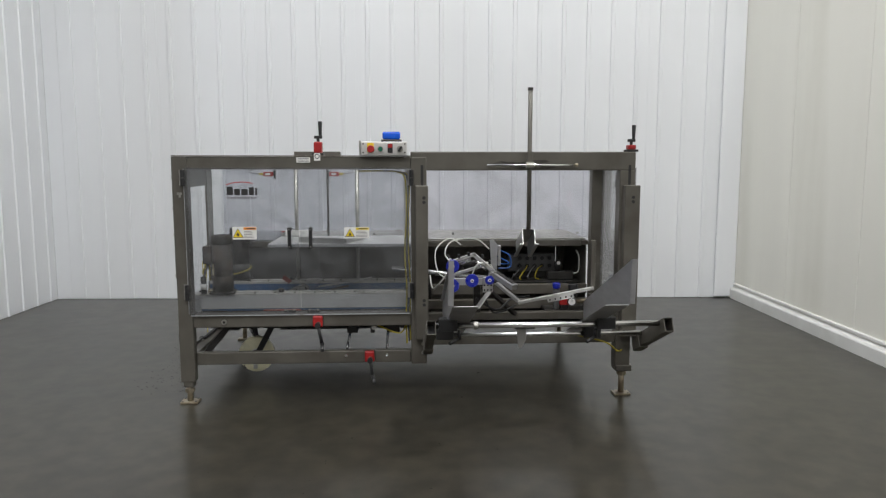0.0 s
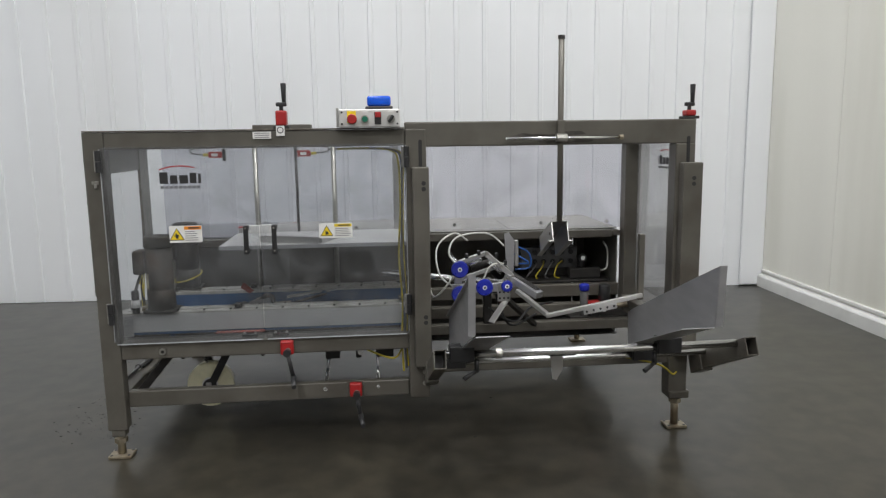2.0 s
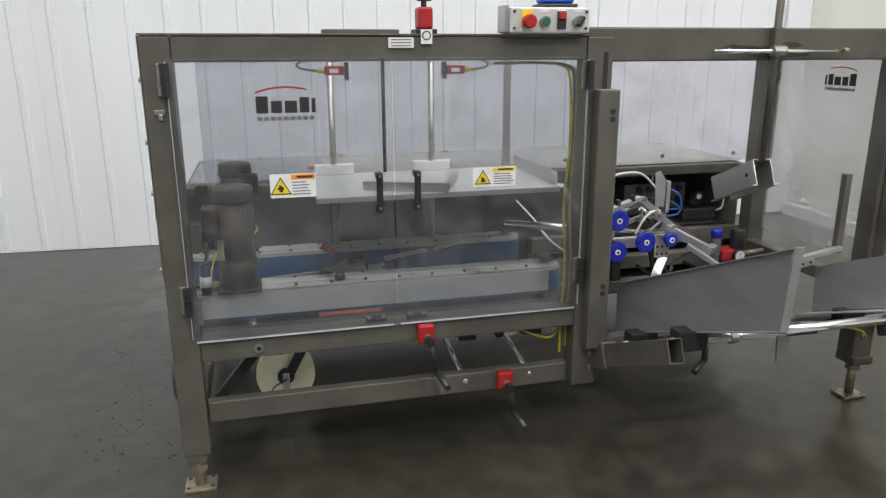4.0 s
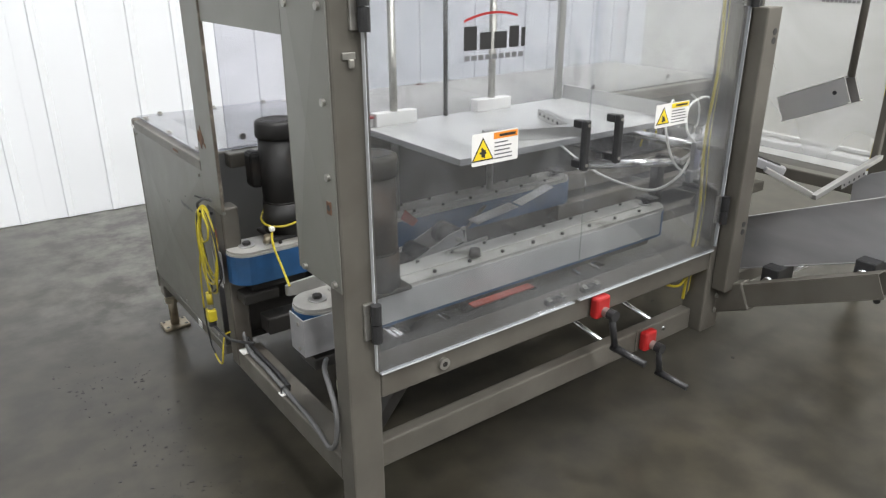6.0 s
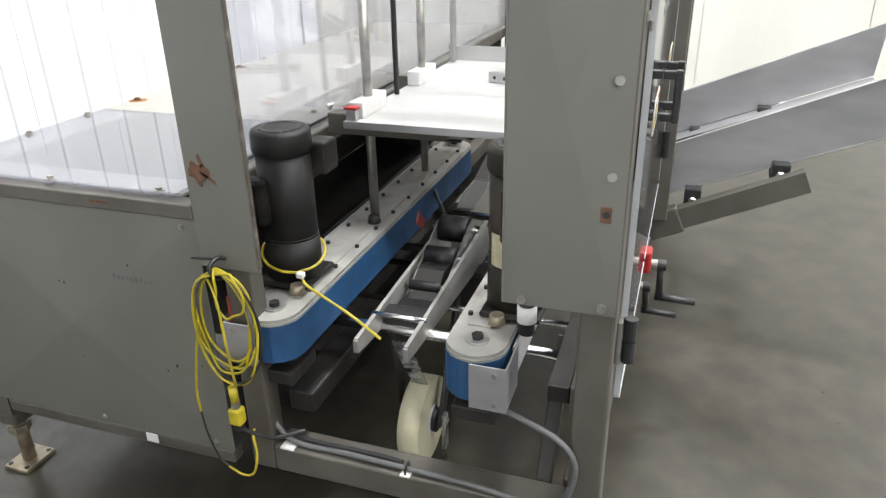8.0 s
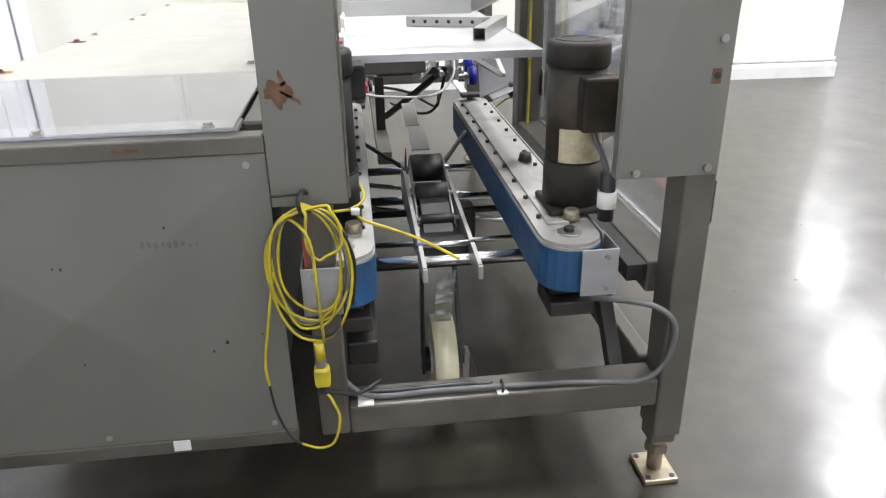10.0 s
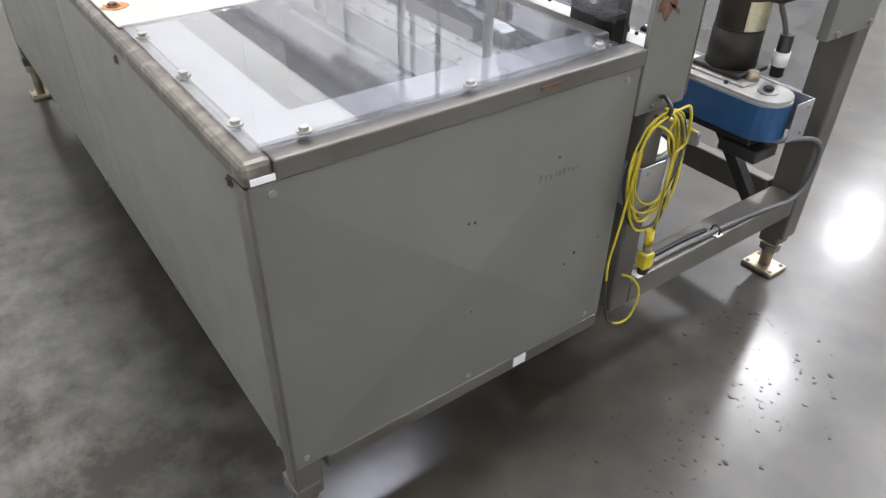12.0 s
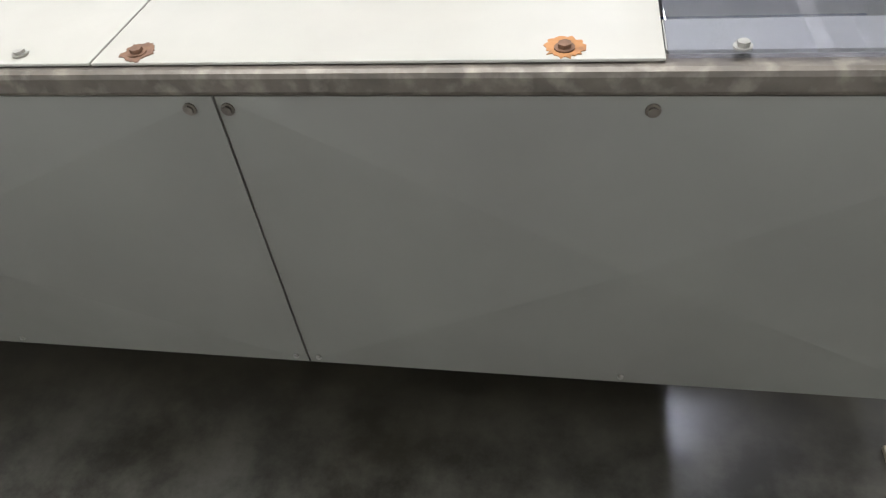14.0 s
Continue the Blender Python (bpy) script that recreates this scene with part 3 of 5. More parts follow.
# ---- doors of the guard ----
def door(name_x0, name_x1, flip):
    d = part("door", prism(rounded(name_x0, name_x1, 0.481, 1.252, 0.012), "y", -0.012, -0.004), M_DOOR, erector, "scratched clear plastic guard door")
    part("door_edge", box(name_x0 + 0.008, name_x1 - 0.008, -0.013, -0.003, 0.478, 0.4808), M_EDGE, d)
    ox = name_x1 + 0.0003 if flip else name_x0 - 0.0018
    part("door_edge", box(ox, ox + 0.0015, -0.013, -0.003, 0.49, 1.245), M_EDGE, d)
    hx = name_x1 - 0.046 if not flip else name_x0 + 0.058
    h = part("handle", box(hx - 0.009, hx + 0.009, -0.052, -0.036, 0.832, 0.946, 0.004), M_BLACK, d, "black plastic bridge handle")
    for z in (0.836, 0.926):
        part("handle_leg", box(hx - 0.009, hx + 0.009, -0.0375, -0.0122, z, z + 0.018, 0.003), M_BLACK, h)
        part("handle_screw", rod((hx, -0.0535, z + 0.009), (hx, -0.052, z + 0.009), 0.004, 8), M_ZINC, h)
    ex = name_x0 - 0.004 if not flip else name_x1 + 0.004
    for z in (1.2, 0.605):
        g = part("hinge", box(ex - 0.02, ex + 0.006, -0.008, 0.0, z - 0.04, z + 0.04, 0.002), M_ZINC, d, "two black lift-off hinge barrels")
        part("hinge_barrel", rod((ex, -0.02, z), (ex, -0.02, z + 0.04), 0.011, 12), M_BLACK, g)
        part("hinge_barrel", rod((ex, -0.02, z - 0.042), (ex, -0.02, z - 0.002), 0.011, 12), M_BLACK, g)
    cx = name_x1 - 0.06 if not flip else name_x0 + 0.06
    c = part("catch", box(cx - 0.032, cx + 0.032, -0.0035, 0.014, 0.488, 0.503, 0.004), M_BLACK, d)
    for k in (-0.022, 0.022):
        part("catch_screw", rod((cx + k, -0.003, 0.502), (cx + k, 0.008, 0.502), 0.006, 8), M_ZINC, c)
    return d


door_a = door(0.062, 0.641, False)
door_b = door(0.645, 1.222, True)


def warning(x0, z1, w, h, head_mat, seed):
    y = -0.0128
    lab = part("warning_label", prism(rounded(x0, x0 + w, z1 - h, z1, 0.004), "y", y, -0.0122), M_LABEL, door_a if x0 < 0.64 else door_b, "white safety label with a yellow triangle")
    part("label_header", box(x0 + w * 0.46, x0 + w * 0.98, y - 0.0006, y - 0.0001, z1 - h * 0.24, z1 - h * 0.04), head_mat, lab)
    part("header_bar", box(x0 + w * 0.58, x0 + w * 0.93, y - 0.0011, y - 0.0007, z1 - h * 0.18, z1 - h * 0.10), M_LBLACK, lab)
    cx, cz, s = x0 + w * 0.23, z1 - h * 0.55, h * 0.42
    tri = [(cx - s * 1.05, cz - s * 0.75), (cx + s * 1.05, cz - s * 0.75), (cx, cz + s * 1.02)]
    part("triangle_border", prism(tri, "y", y - 0.0006, y - 0.0001), M_LBLACK, lab)
    tri2 = [(cx + (a - cx) * 0.84, cz + (b - cz) * 0.82 - s * 0.02) for a, b in tri]
    part("triangle", prism(tri2, "y", y - 0.0011, y - 0.0007), M_LYELLOW, lab)
    part("symbol", blot(cx, cz - s * 0.18, s * 0.4, seed, "y", y - 0.0016, 0.0004, 18, 0.6), M_LBLACK, lab)
    rnd = random.Random(seed)
    for k in range(5):
        zz = z1 - h * (0.34 + 0.125 * k)
        part("text_bar", box(x0 + w * 0.48, x0 + w * (0.72 + 0.24 * rnd.random()), y - 0.0006, y - 0.0001, zz - h * 0.04, zz), M_LGREY, lab)


warning(0.299, 0.947, 0.124, 0.066, M_LORANGE, 3)
warning(0.874, 0.942, 0.131, 0.058, M_LYELLOW, 5)


def maker_mark(x0, w, z0, h, y, parent, mirror=False, along="x"):
    """The maker's mark as plain shapes: a red swoosh over black blocks and a thin row of bars."""
    def bl(a, b, c, d, mat, nm):
        a2, b2 = (1 - b, 1 - a) if mirror else (a, b)
        if along == "x":
            part(nm, box(x0 + a2 * w, x0 + b2 * w, y, y + 0.0006, z0 + c * h, z0 + d * h), mat, parent)
        else:
            part(nm, box(y, y + 0.0006, x0 - b2 * w, x0 - a2 * w, z0 + c * h, z0 + d * h), mat, parent)
    for a, b, c, d in ((0.0, 0.2, 0.28, 0.78), (0.25, 0.43, 0.28, 0.64), (0.48, 0.685, 0.28, 0.64), (0.73, 0.89, 0.28, 0.74), (0.935, 1.0, 0.28, 0.7)):
        bl(a, b, c, d, M_LBLACK, "mark_block")
    for k in range(9):
        bl(0.01 + k * 0.11, 0.09 + k * 0.11, 0.06, 0.17, M_LGREY, "mark_bar")
    pts = []
    for k in range(13):
        u = k / 12
        pts.append((u * 0.86, 0.86 + 0.24 * u * (1.15 - u) * 2))
    pts += [(u * 0.86, 0.93 + 0.24 * u * (1.15 - u) * 2 - 0.07 * (1 - u) - 0.02 + 0.075 * (1 - u)) for u in [1 - k / 12 for k in range(13)]]
    pts = [((1 - p if mirror else p), q) for p, q in pts]
    if along == "x":
        part("mark_swoosh", prism([(x0 + p * w, z0 + q * h) for p, q in pts], "y", y, y + 0.0006), M_RED, parent)
    else:
        part("mark_swoosh", prism([(x0 - p * w, z0 + q * h) for p, q in pts], "x", y, y + 0.0006), M_RED, parent)


maker_mark(0.277, 0.155, 1.086, 0.088, -0.0128, door_a)
maker_mark(0.43, 0.155, 1.112, 0.088, 2.4355, esh, True, "y")

# ---- small fittings on the frame ----
part("paper_label", box(0.635, 0.705, -0.006, -0.0045, 1.277, 1.304), M_LABEL, erector, "white paper label")
for k in range(3):
    part("text_bar", box(0.642, 0.698, -0.0066, -0.0061, 1.281 + k * 0.008, 1.2835 + k * 0.008), M_LGREY, erector)
sq = part("round_mark_label", box(0.725, 0.757, -0.006, -0.0045, 1.287, 1.325), M_LABEL, erector)
part("ring", rod((0.741, -0.0065, 1.309), (0.741, -0.0061, 1.309), 0.013, 16), M_LGREY, sq)
part("ring_centre", rod((0.741, -0.007, 1.309), (0.741, -0.0066, 1.309), 0.009, 16), M_LABEL, sq)
part("latch_clip", box(0.022, 0.048, -0.004, 0.0, 1.112, 1.124, 0.001), M_ZINC, erector, "bent zinc latch clip")
part("latch_tongue", box(0.032, 0.043, -0.009, -0.0045, 1.098, 1.113, 0.002), M_ZINC, erector)
plug = part("plug_screw", rod((0.237, 0.002, 0.442), (0.237, -0.006, 0.442), 0.014, 14), M_ZINC, erector)
part("plug_core", rod((0.237, -0.0065, 0.442), (0.237, -0.0055, 0.442), 0.007, 6), M_DARK, plug)


def switch(x, z, flip):
    s = part("door_switch", box(x, x + 0.052, -0.0015, 0.024, z, z + 0.024, 0.003), M_RED, erector, "red safety switch with a yellow lead")
    part("switch_label", box(x + 0.012, x + 0.036, -0.0022, -0.0016, z + 0.006, z + 0.017), M_LABEL, s)
    e = x + 0.053 if not flip else x - 0.012
    part("switch_bracket", box(e, e + 0.011, -0.0015, 0.02, z - 0.013, z + 0.034, 0.002), M_BLACK, s)
    f = x - 0.001 if not flip else x + 0.053
    dx = -1 if not flip else 1
    part("switch_gland", rod((f, 0.01, z + 0.012), (f + dx * 0.02, 0.01, z + 0.012), 0.006, 8), M_YELLOW, s)
    part("switch_lead", hose([(f + dx * 0.02, 0.01, z + 0.012), (f + dx * 0.06, 0.012, z + 0.018), (f + dx * 0.07, 0.02, z + 0.03), (f + dx * 0.03, 0.03, z + 0.045)], 0.003), M_CABLE, s)


switch(0.462, 1.206, False)
switch(0.80, 1.206, True)
for k, (dx, r, mt) in enumerate(((0.0, 0.0045, M_YELLOW), (0.012, 0.0045, M_CABLE), (0.02, 0.0035, M_YELLOW))):
    part("cable_run", hose([(0.95, 0.04, 1.233), (1.08, 0.045, 1.234), (1.165 + dx, 0.045, 1.225), (1.195 + dx, 0.05, 1.18), (1.2 + dx * 0.5, 0.045, 1.0), (1.19 + dx, 0.05, 0.8), (1.2 + dx, 0.045, 0.6), (1.195 + dx, 0.05, 0.44), (1.2 + dx, 0.06, 0.30 + dx)], r), mt, erector)
part("cable_loop", hose([(1.2, 0.05, 0.42), (1.16, 0.05, 0.36), (1.05, 0.05, 0.40), (0.98, 0.06, 0.44)], 0.004), M_YELLOW, erector)


def crank(x, y, z, parent_label, tall_grip, red_h):
    c = thing("hand_crank", (x, y, z), parent_label, "hand crank", "top cranks")
    part("gearbox", box(x - 0.021, x + 0.021, y - 0.025, y + 0.025, z + 0.012, z + red_h, 0.006), M_RED, c, "red housing")
    part("base_plate", box(x - 0.03, x + 0.03, y - 0.034, y + 0.034, z, z + 0.0118, 0.002), M_DARK, c)
    part("shaft", rod((x, y, z + red_h), (x, y, z + red_h + 0.018), 0.008, 12), M_BLACK, c)
    part("crank_arm", box(x - 0.02, x + 0.022, y - 0.008, y + 0.008, z + red_h + 0.016, z + red_h + 0.032, 0.004), M_BLACK, c)
    part("grip", rod((x + 0.012, y, z + red_h + 0.03), (x + 0.012, y, z + red_h + 0.03 + tall_grip), 0.008, 12, 0.011, bevel=0.003), M_BLACK, c, "black plastic grip", True)


crank(0.743, 0.035, 1.3145, "red hand crank with a black grip on top of the frame", 0.075, 0.07)
crank(2.402, 0.04, 1.3345, "low red hand crank with a black grip on the corner post", 0.075, 0.036)


def front_crank(x, z, y0, swing, plate):
    c = thing("height_crank", (x, y0, z), "red gearbox with a black folding crank on the front rail", "hand crank", "front cranks")
    if plate:
        part("mount_plate", box(x - 0.036, x + 0.03, y0 - 0.004, y0 - 0.0005, z - 0.036, z + 0.034, 0.002), M_FRAME, c)
    part("gearbox", box(x - 0.026, x + 0.026, y0 - 0.03, y0 - 0.0045, z - 0.03, z + 0.03, 0.007), M_RED, c)
    part("collar", rod((x + 0.004, y0 - 0.03, z - 0.012), (x + 0.004, y0 - 0.047, z - 0.012), 0.013, 14), M_ZINC, c)
    a = Vector((x + 0.004, y0 - 0.054, z - 0.012))
    part("hub", rod(a + Vector((0, 0.008, 0)), a - Vector((0, 0.014, 0)), 0.015, 14), M_BLACK, c)
    e = a + Vector(swing)
    part("crank_arm", rod(a, e, 0.009, 10), M_BLACK, c, "", True)
    part("grip", rod(e + Vector((0, 0.01, 0)), e + Vector((0.012, -0.09, -0.012)), 0.011, 12, 0.009), M_BLACK, c, "", True)


front_crank(0.728, 0.443, 0.003, (0.02, -0.004, -0.10), False)
front_crank(0.997, 0.24, 0.04, (0.012, -0.004, -0.085), True)

# ---- control station and beacon ----
cs = thing("control_station", (1.085, 0, 1.315), "stainless push-button station on top of the frame", "control box")
body = part("enclosure", box(0.968, 1.205, -0.042, 0.05, 1.3155, 1.384, 0.004), M_BRIGHT, cs)
part("flange", box(0.958, 0.9675, -0.03, 0.04, 1.317, 1.39, 0.002), M_STAINLESS, cs)
for x, z in ((0.98, 1.372), (0.98, 1.328), (1.193, 1.372), (1.193, 1.328)):
    part("screw", rod((x, -0.042, z), (x, -0.046, z), 0.004, 8), M_DARK, body)
es = part("emergency_plate", box(1.0, 1.034, -0.0445, -0.0425, 1.332, 1.377, 0.001), M_LYELLOW, cs)
part("emergency_button", rod((1.019, -0.045, 1.346), (1.019, -0.07, 1.346), 0.019, 18, bevel=0.004), M_RED, cs, "red mushroom stop button", True)
g = part("start_button", rod((1.068, -0.043, 1.346), (1.068, -0.056, 1.346), 0.015, 16), M_ZINC, cs, "green button in a chrome ring", True)
part("button_face", rod((1.068, -0.056, 1.346), (1.068, -0.059, 1.346), 0.011, 16), M_GREEN, g)
st = part("stop_switch", box(1.105, 1.131, -0.05, -0.0425, 1.326, 1.374, 0.002), M_BLACK, cs)
part("stop_face", box(1.107, 1.129, -0.056, -0.0505, 1.352, 1.372, 0.002), M_RED, st)
sel = part("selector", rod((1.168, -0.043, 1.346), (1.168, -0.055, 1.346), 0.016, 16), M_ZINC, cs, "black selector knob", True)
part("selector_knob", box(1.162, 1.174, -0.07, -0.0555, 1.331, 1.362, 0.003, turn=about((1.168, 0, 1.346), "Y", 35)), M_BLACK, sel)
for x in (1.068, 1.118, 1.168):
    part("button_label", box(x - 0.012, x + 0.012, -0.0435, -0.0425, 1.371, 1.379), M_LABEL, cs)
bc = thing("beacon", (1.122, 0.02, 1.384), "blue warning beacon on a black base", "beacon")
part("base", box(1.07, 1.178, -0.02, 0.065, 1.3845, 1.396, 0.005), M_BLACK, bc)
part("lens", box(1.078, 1.17, -0.015, 0.06, 1.3965, 1.436, 0.009), M_BEACON, bc, "blue plastic lens", True)

# ---- control cabinet at the back ----
X1 = 2.37
cab = thing("control_cabinet", (1.2, 1.1, 0), "low grey steel cabinet with clear and tan lids behind the frame", "cabinet")
part("end_sheet", creased("x", 0.0, 0.759, 1.438, 0.222, 0.752, -0.014), M_PANEL, cab, "grey end sheet with faint diagonal creases")
# unseen strip added to cut the bright patch on the floor below
part("floor_glare_block", box(0.006, 0.14, 0.76, 1.394, 0.222, 0.226), M_DARK, cab)
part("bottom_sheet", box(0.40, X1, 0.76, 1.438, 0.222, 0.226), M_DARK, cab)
part("right_sheet", box(X1 - 0.004, X1, 0.79, 1.438, 0.23, 0.752), M_PANEL, cab)
part("corner_post", prism([(-0.002, 1.4385), (0.0035, 1.4385), (0.0035, 1.395), (0.0375, 1.395), (0.0375, 1.4425), (0.036, 1.4435), (0.0, 1.4435), (-0.002, 1.442)], "z", 0.165, 0.7515), M_FRAME, cab)
part("corner_post", box(X1 - 0.06, X1 + 0.001, 1.385, 1.441, 0.165, 0.7515, 0.012), M_FRAME, cab)
foot(0.03, 1.42, 0.13, cab, 0.027)
foot(X1 - 0.03, 1.415, 0.13, cab, 0.03)
# backing added to stop light leaking through the rear seam
part("seam_light_stop", box(0.58, X1 - 0.062, 1.4325, 1.4365, 0.23, 0.75), M_FRAME, cab)
for a, b in ((0.038, 1.0525), (1.0565, X1 - 0.062)):
    part("rear_sheet", creased("y", 1.4415, a, b, 0.228, 0.752, 0.016), M_PANEL, cab, "plain grey rear sheet")
part("top_frame", box(-0.004, X1 + 0.004, 1.405, 1.446, 0.7525, 0.786, 0.008), M_WORN, cab, "worn rounded steel edge")
part("top_frame", box(-0.005, 0.034, 0.758, 1.4045, 0.7525, 0.782, 0.003), M_FRAME, cab)
part("top_frame", box(X1 - 0.04, X1 + 0.004, 0.758, 1.4045, 0.7525, 0.782, 0.006), M_FRAME, cab)
part("front_top_frame", box(0.0765, X1 - 0.041, 0.758, 0.80, 0.745, 0.786, 0.005), M_FRAME, cab)
part("front_bottom_frame", box(1.36, X1 + 0.001, 0.758, 0.80, 0.435, 0.50, 0.005), M_FRAME, cab)
# oily front sheet, kept this dark so the cabinet interior reads as shaded
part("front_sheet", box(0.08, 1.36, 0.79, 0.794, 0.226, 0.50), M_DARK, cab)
part("bottom_frame", box(-0.002, 0.03, 0.76, 1.384, 0.19, 0.2215, 0.004), M_FRAME, cab)
part("lid_flange", box(0.0345, 0.532, 1.335, 1.4045, 0.781, 0.7865), M_LID, cab, "bright flat flange under the clear lid")
part("lid_flange", box(0.0345, 0.10, 0.8005, 1.3345, 0.781, 0.7865), M_LID, cab, "bright flat flange under the clear lid")
lid = part("clear_lid", box(0.012, 0.531, 0.803, 1.425, 0.7875, 0.7935, 0.001), M_LIDCLEAR, cab, "clear plastic lid with cap bolts")
for x, y in ((0.085, 1.412), (0.022, 1.35), (0.02, 1.097), (0.022, 0.843), (0.456, 1.412), (0.27, 1.412)):
    bolt((x, y, 0.7935), "z", lid, 0.007, 0.007)
for a, b in ((0.534, 1.205), (1.208, 1.80), (1.803, X1)):
    t_ = part("steel_lid", box(a, b, 0.803, 1.43, 0.7872, 0.7912, 0.001), M_LID, cab, "tan painted steel lid")
    for x in (a + 0.106, b - 0.052):
        if a > 1:
            bolt((x, 1.408, 0.792), "z", t_, 0.007, 0.006)
            continue
        part("rust_spot", blot(x, 1.405, 0.024, int(x * 100), "z", 0.7914, 0.0008, 40, 0.3), M_RUST_ORANGE if x < 1 else M_RUST, t_)
        bolt((x, 1.408, 0.792), "z", t_, 0.008, 0.007, M_RUST)
        bolt((x, 0.85, 0.792), "z", t_, 0.008, 0.007)
for x, z in ((0.542, 0.735), (1.04, 0.735), (1.09, 0.735), (1.6, 0.735), (0.05, 0.74)):
    bolt((x, 1.4425, z), "y", cab, 0.006, 0.005, M_WORN)
for x in (0.05, 0.54, 1.035, 1.075, 1.6):
    bolt((x, 1.4425, 0.243), "y", cab, 0.0035, 0.004)
for y, z in ((1.419, 0.243), (1.094, 0.238), (0.80, 0.24), (1.41, 0.737), (0.79, 0.735)):
    bolt((-0.0005, y, z), "-x", cab, 0.004, 0.004)
part("paper_tag", box(-0.0045, -0.0025, 0.955, 0.985, 0.198, 0.22), M_LABEL, cab)
part("corner_tag", box(-0.0065, -0.0052, 1.405, 1.437, 0.757, 0.766), M_LABEL, cab)
part("red_scratch", box(-0.0065, -0.0052, 0.945, 0.985, 0.766, 0.772), M_RUST, cab)


def proud(y, z):
    """How far the cross break of the end sheet stands out at a point."""
    return -0.014 * (1 - max(abs(y - 1.0985) / 0.3395, abs(z - 0.487) / 0.265))


for y, z, q in ((1.10, 0.58, 0.003), (1.112, 0.582, 0.0025), (0.93, 0.64, 0.003), (0.86, 0.42, 0.004), (0.885, 0.405, 0.003), (0.80, 0.43, 0.002), (1.10, 0.40, 0.002)):
    part("chip", blot(y, z, q, int(y * 1000), "x", proud(y, z) - 0.0007, 0.0012, 10), M_DARK, cab)
rnd = random.Random(11)
for k in range(9):
    y, zz = 0.965 - 0.0105 * k, 0.604 + 0.006 * rnd.random()
    part("pen_stroke", box(proud(y, zz) - 0.0006, proud(y, zz) + 0.0006, y, y + 0.003 + 0.004 * rnd.random(), zz, zz + 0.005 + 0.008 * rnd.random()), M_LGREY, cab)

# valves and wiring inside the cabinet
valves = thing("valve_bank", (2.0, 1.0, 0.5), "grey pneumatic valve bank with round ports inside the cabinet", "valve bank")
part("body", box(1.885, 2.2, 0.95, 1.02, 0.555, 0.672, 0.004), M_CABLE, valves)
part("shelf", box(1.75, 2.34, 0.805, 1.2, 0.502, 0.512, 0.002), M_DARK, valves)
part("stand", box(1.93, 2.15, 0.96, 1.01, 0.512, 0.5545, 0.002), M_DARK, valves)
for i in range(5):
    for j in range(2):
        part("port", rod((1.96 + i * 0.05, 0.95, 0.595 + j * 0.05), (1.96 + i * 0.05, 0.935, 0.595 + j * 0.05), 0.014, 12), M_BLACK, valves)
for i in range(4):
    part("wire", hose([(1.96 + i * 0.05, 0.935, 0.595), (1.95 + i * 0.04, 0.88, 0.58), (1.9 + i * 0.05, 0.86, 0.53), (1.9 + i * 0.06, 0.87, 0.513)], 0.004), M_YELLOW if i % 2 else M_CABLE, valves)
reg0 = thing("inner_regulator", (2.22, 0.86, 0.51), "dark air regulator with a small dial inside the cabinet", "air regulator")
part("body", box(2.13, 2.3, 0.84, 0.90, 0.5125, 0.57, 0.008), M_DARK, reg0)
part("bowl", rod((2.2, 0.87, 0.5705), (2.2, 0.87, 0.63), 0.022, 14), M_BLACK, reg0, "", True)
dl = part("dial", rod((2.2, 0.85, 0.625), (2.2, 0.838, 0.625), 0.022, 18), M_BLACK, reg0, "", True)
part("dial_face", rod((2.2, 0.8375, 0.625), (2.2, 0.8365, 0.625), 0.012, 18), M_LABEL, dl)
part("hose", hose([(2.3, 0.86, 0.55), (2.335, 0.85, 0.57), (2.34, 0.86, 0.66), (2.33, 0.9, 0.7)], 0.005), M_HOSE, reg0)

# air service unit beside the rear post
reg = thing("air_service_unit", (2.2, 0.6, 0.41), "air filter and regulator with a red block and a dial", "air regulator")
part("bracket", box(2.06, 2.37, 0.575, 0.705, 0.355, 0.372, 0.003), M_DARK, reg)
part("block", box(2.15, 2.22, 0.555, 0.62, 0.40, 0.445, 0.006), M_RED, reg)
part("stem", box(2.16, 2.21, 0.57, 0.61, 0.372, 0.3995, 0.002), M_BLACK, reg)
part("filter", rod((2.135, 0.59, 0.372), (2.135, 0.59, 0.50), 0.021, 16, bevel=0.006), M_CABLE, reg, "", True)
part("filter_cap", rod((2.135, 0.59, 0.50), (2.135, 0.59, 0.535), 0.025, 16, bevel=0.006), M_BLUE, reg, "blue cap", True)
part("regulator", rod((2.24, 0.59, 0.445), (2.24, 0.59, 0.53), 0.03, 16, bevel=0.006), M_BLACK, reg, "", True)
d2 = part("dial", rod((2.22, 0.552, 0.425), (2.22, 0.535, 0.425), 0.026, 20), M_BLACK, reg, "", True)
part("dial_face", rod((2.22, 0.5345, 0.425), (2.22, 0.533, 0.425), 0.022, 20), M_LABEL, d2)
part("needle", box(2.219, 2.221, 0.5322, 0.5328, 0.425, 0.441), M_LBLACK, d2)
part("valve", rod((2.26, 0.58, 0.42), (2.35, 0.56, 0.43), 0.014, 12), M_BRASS, reg, "brass valve", True)


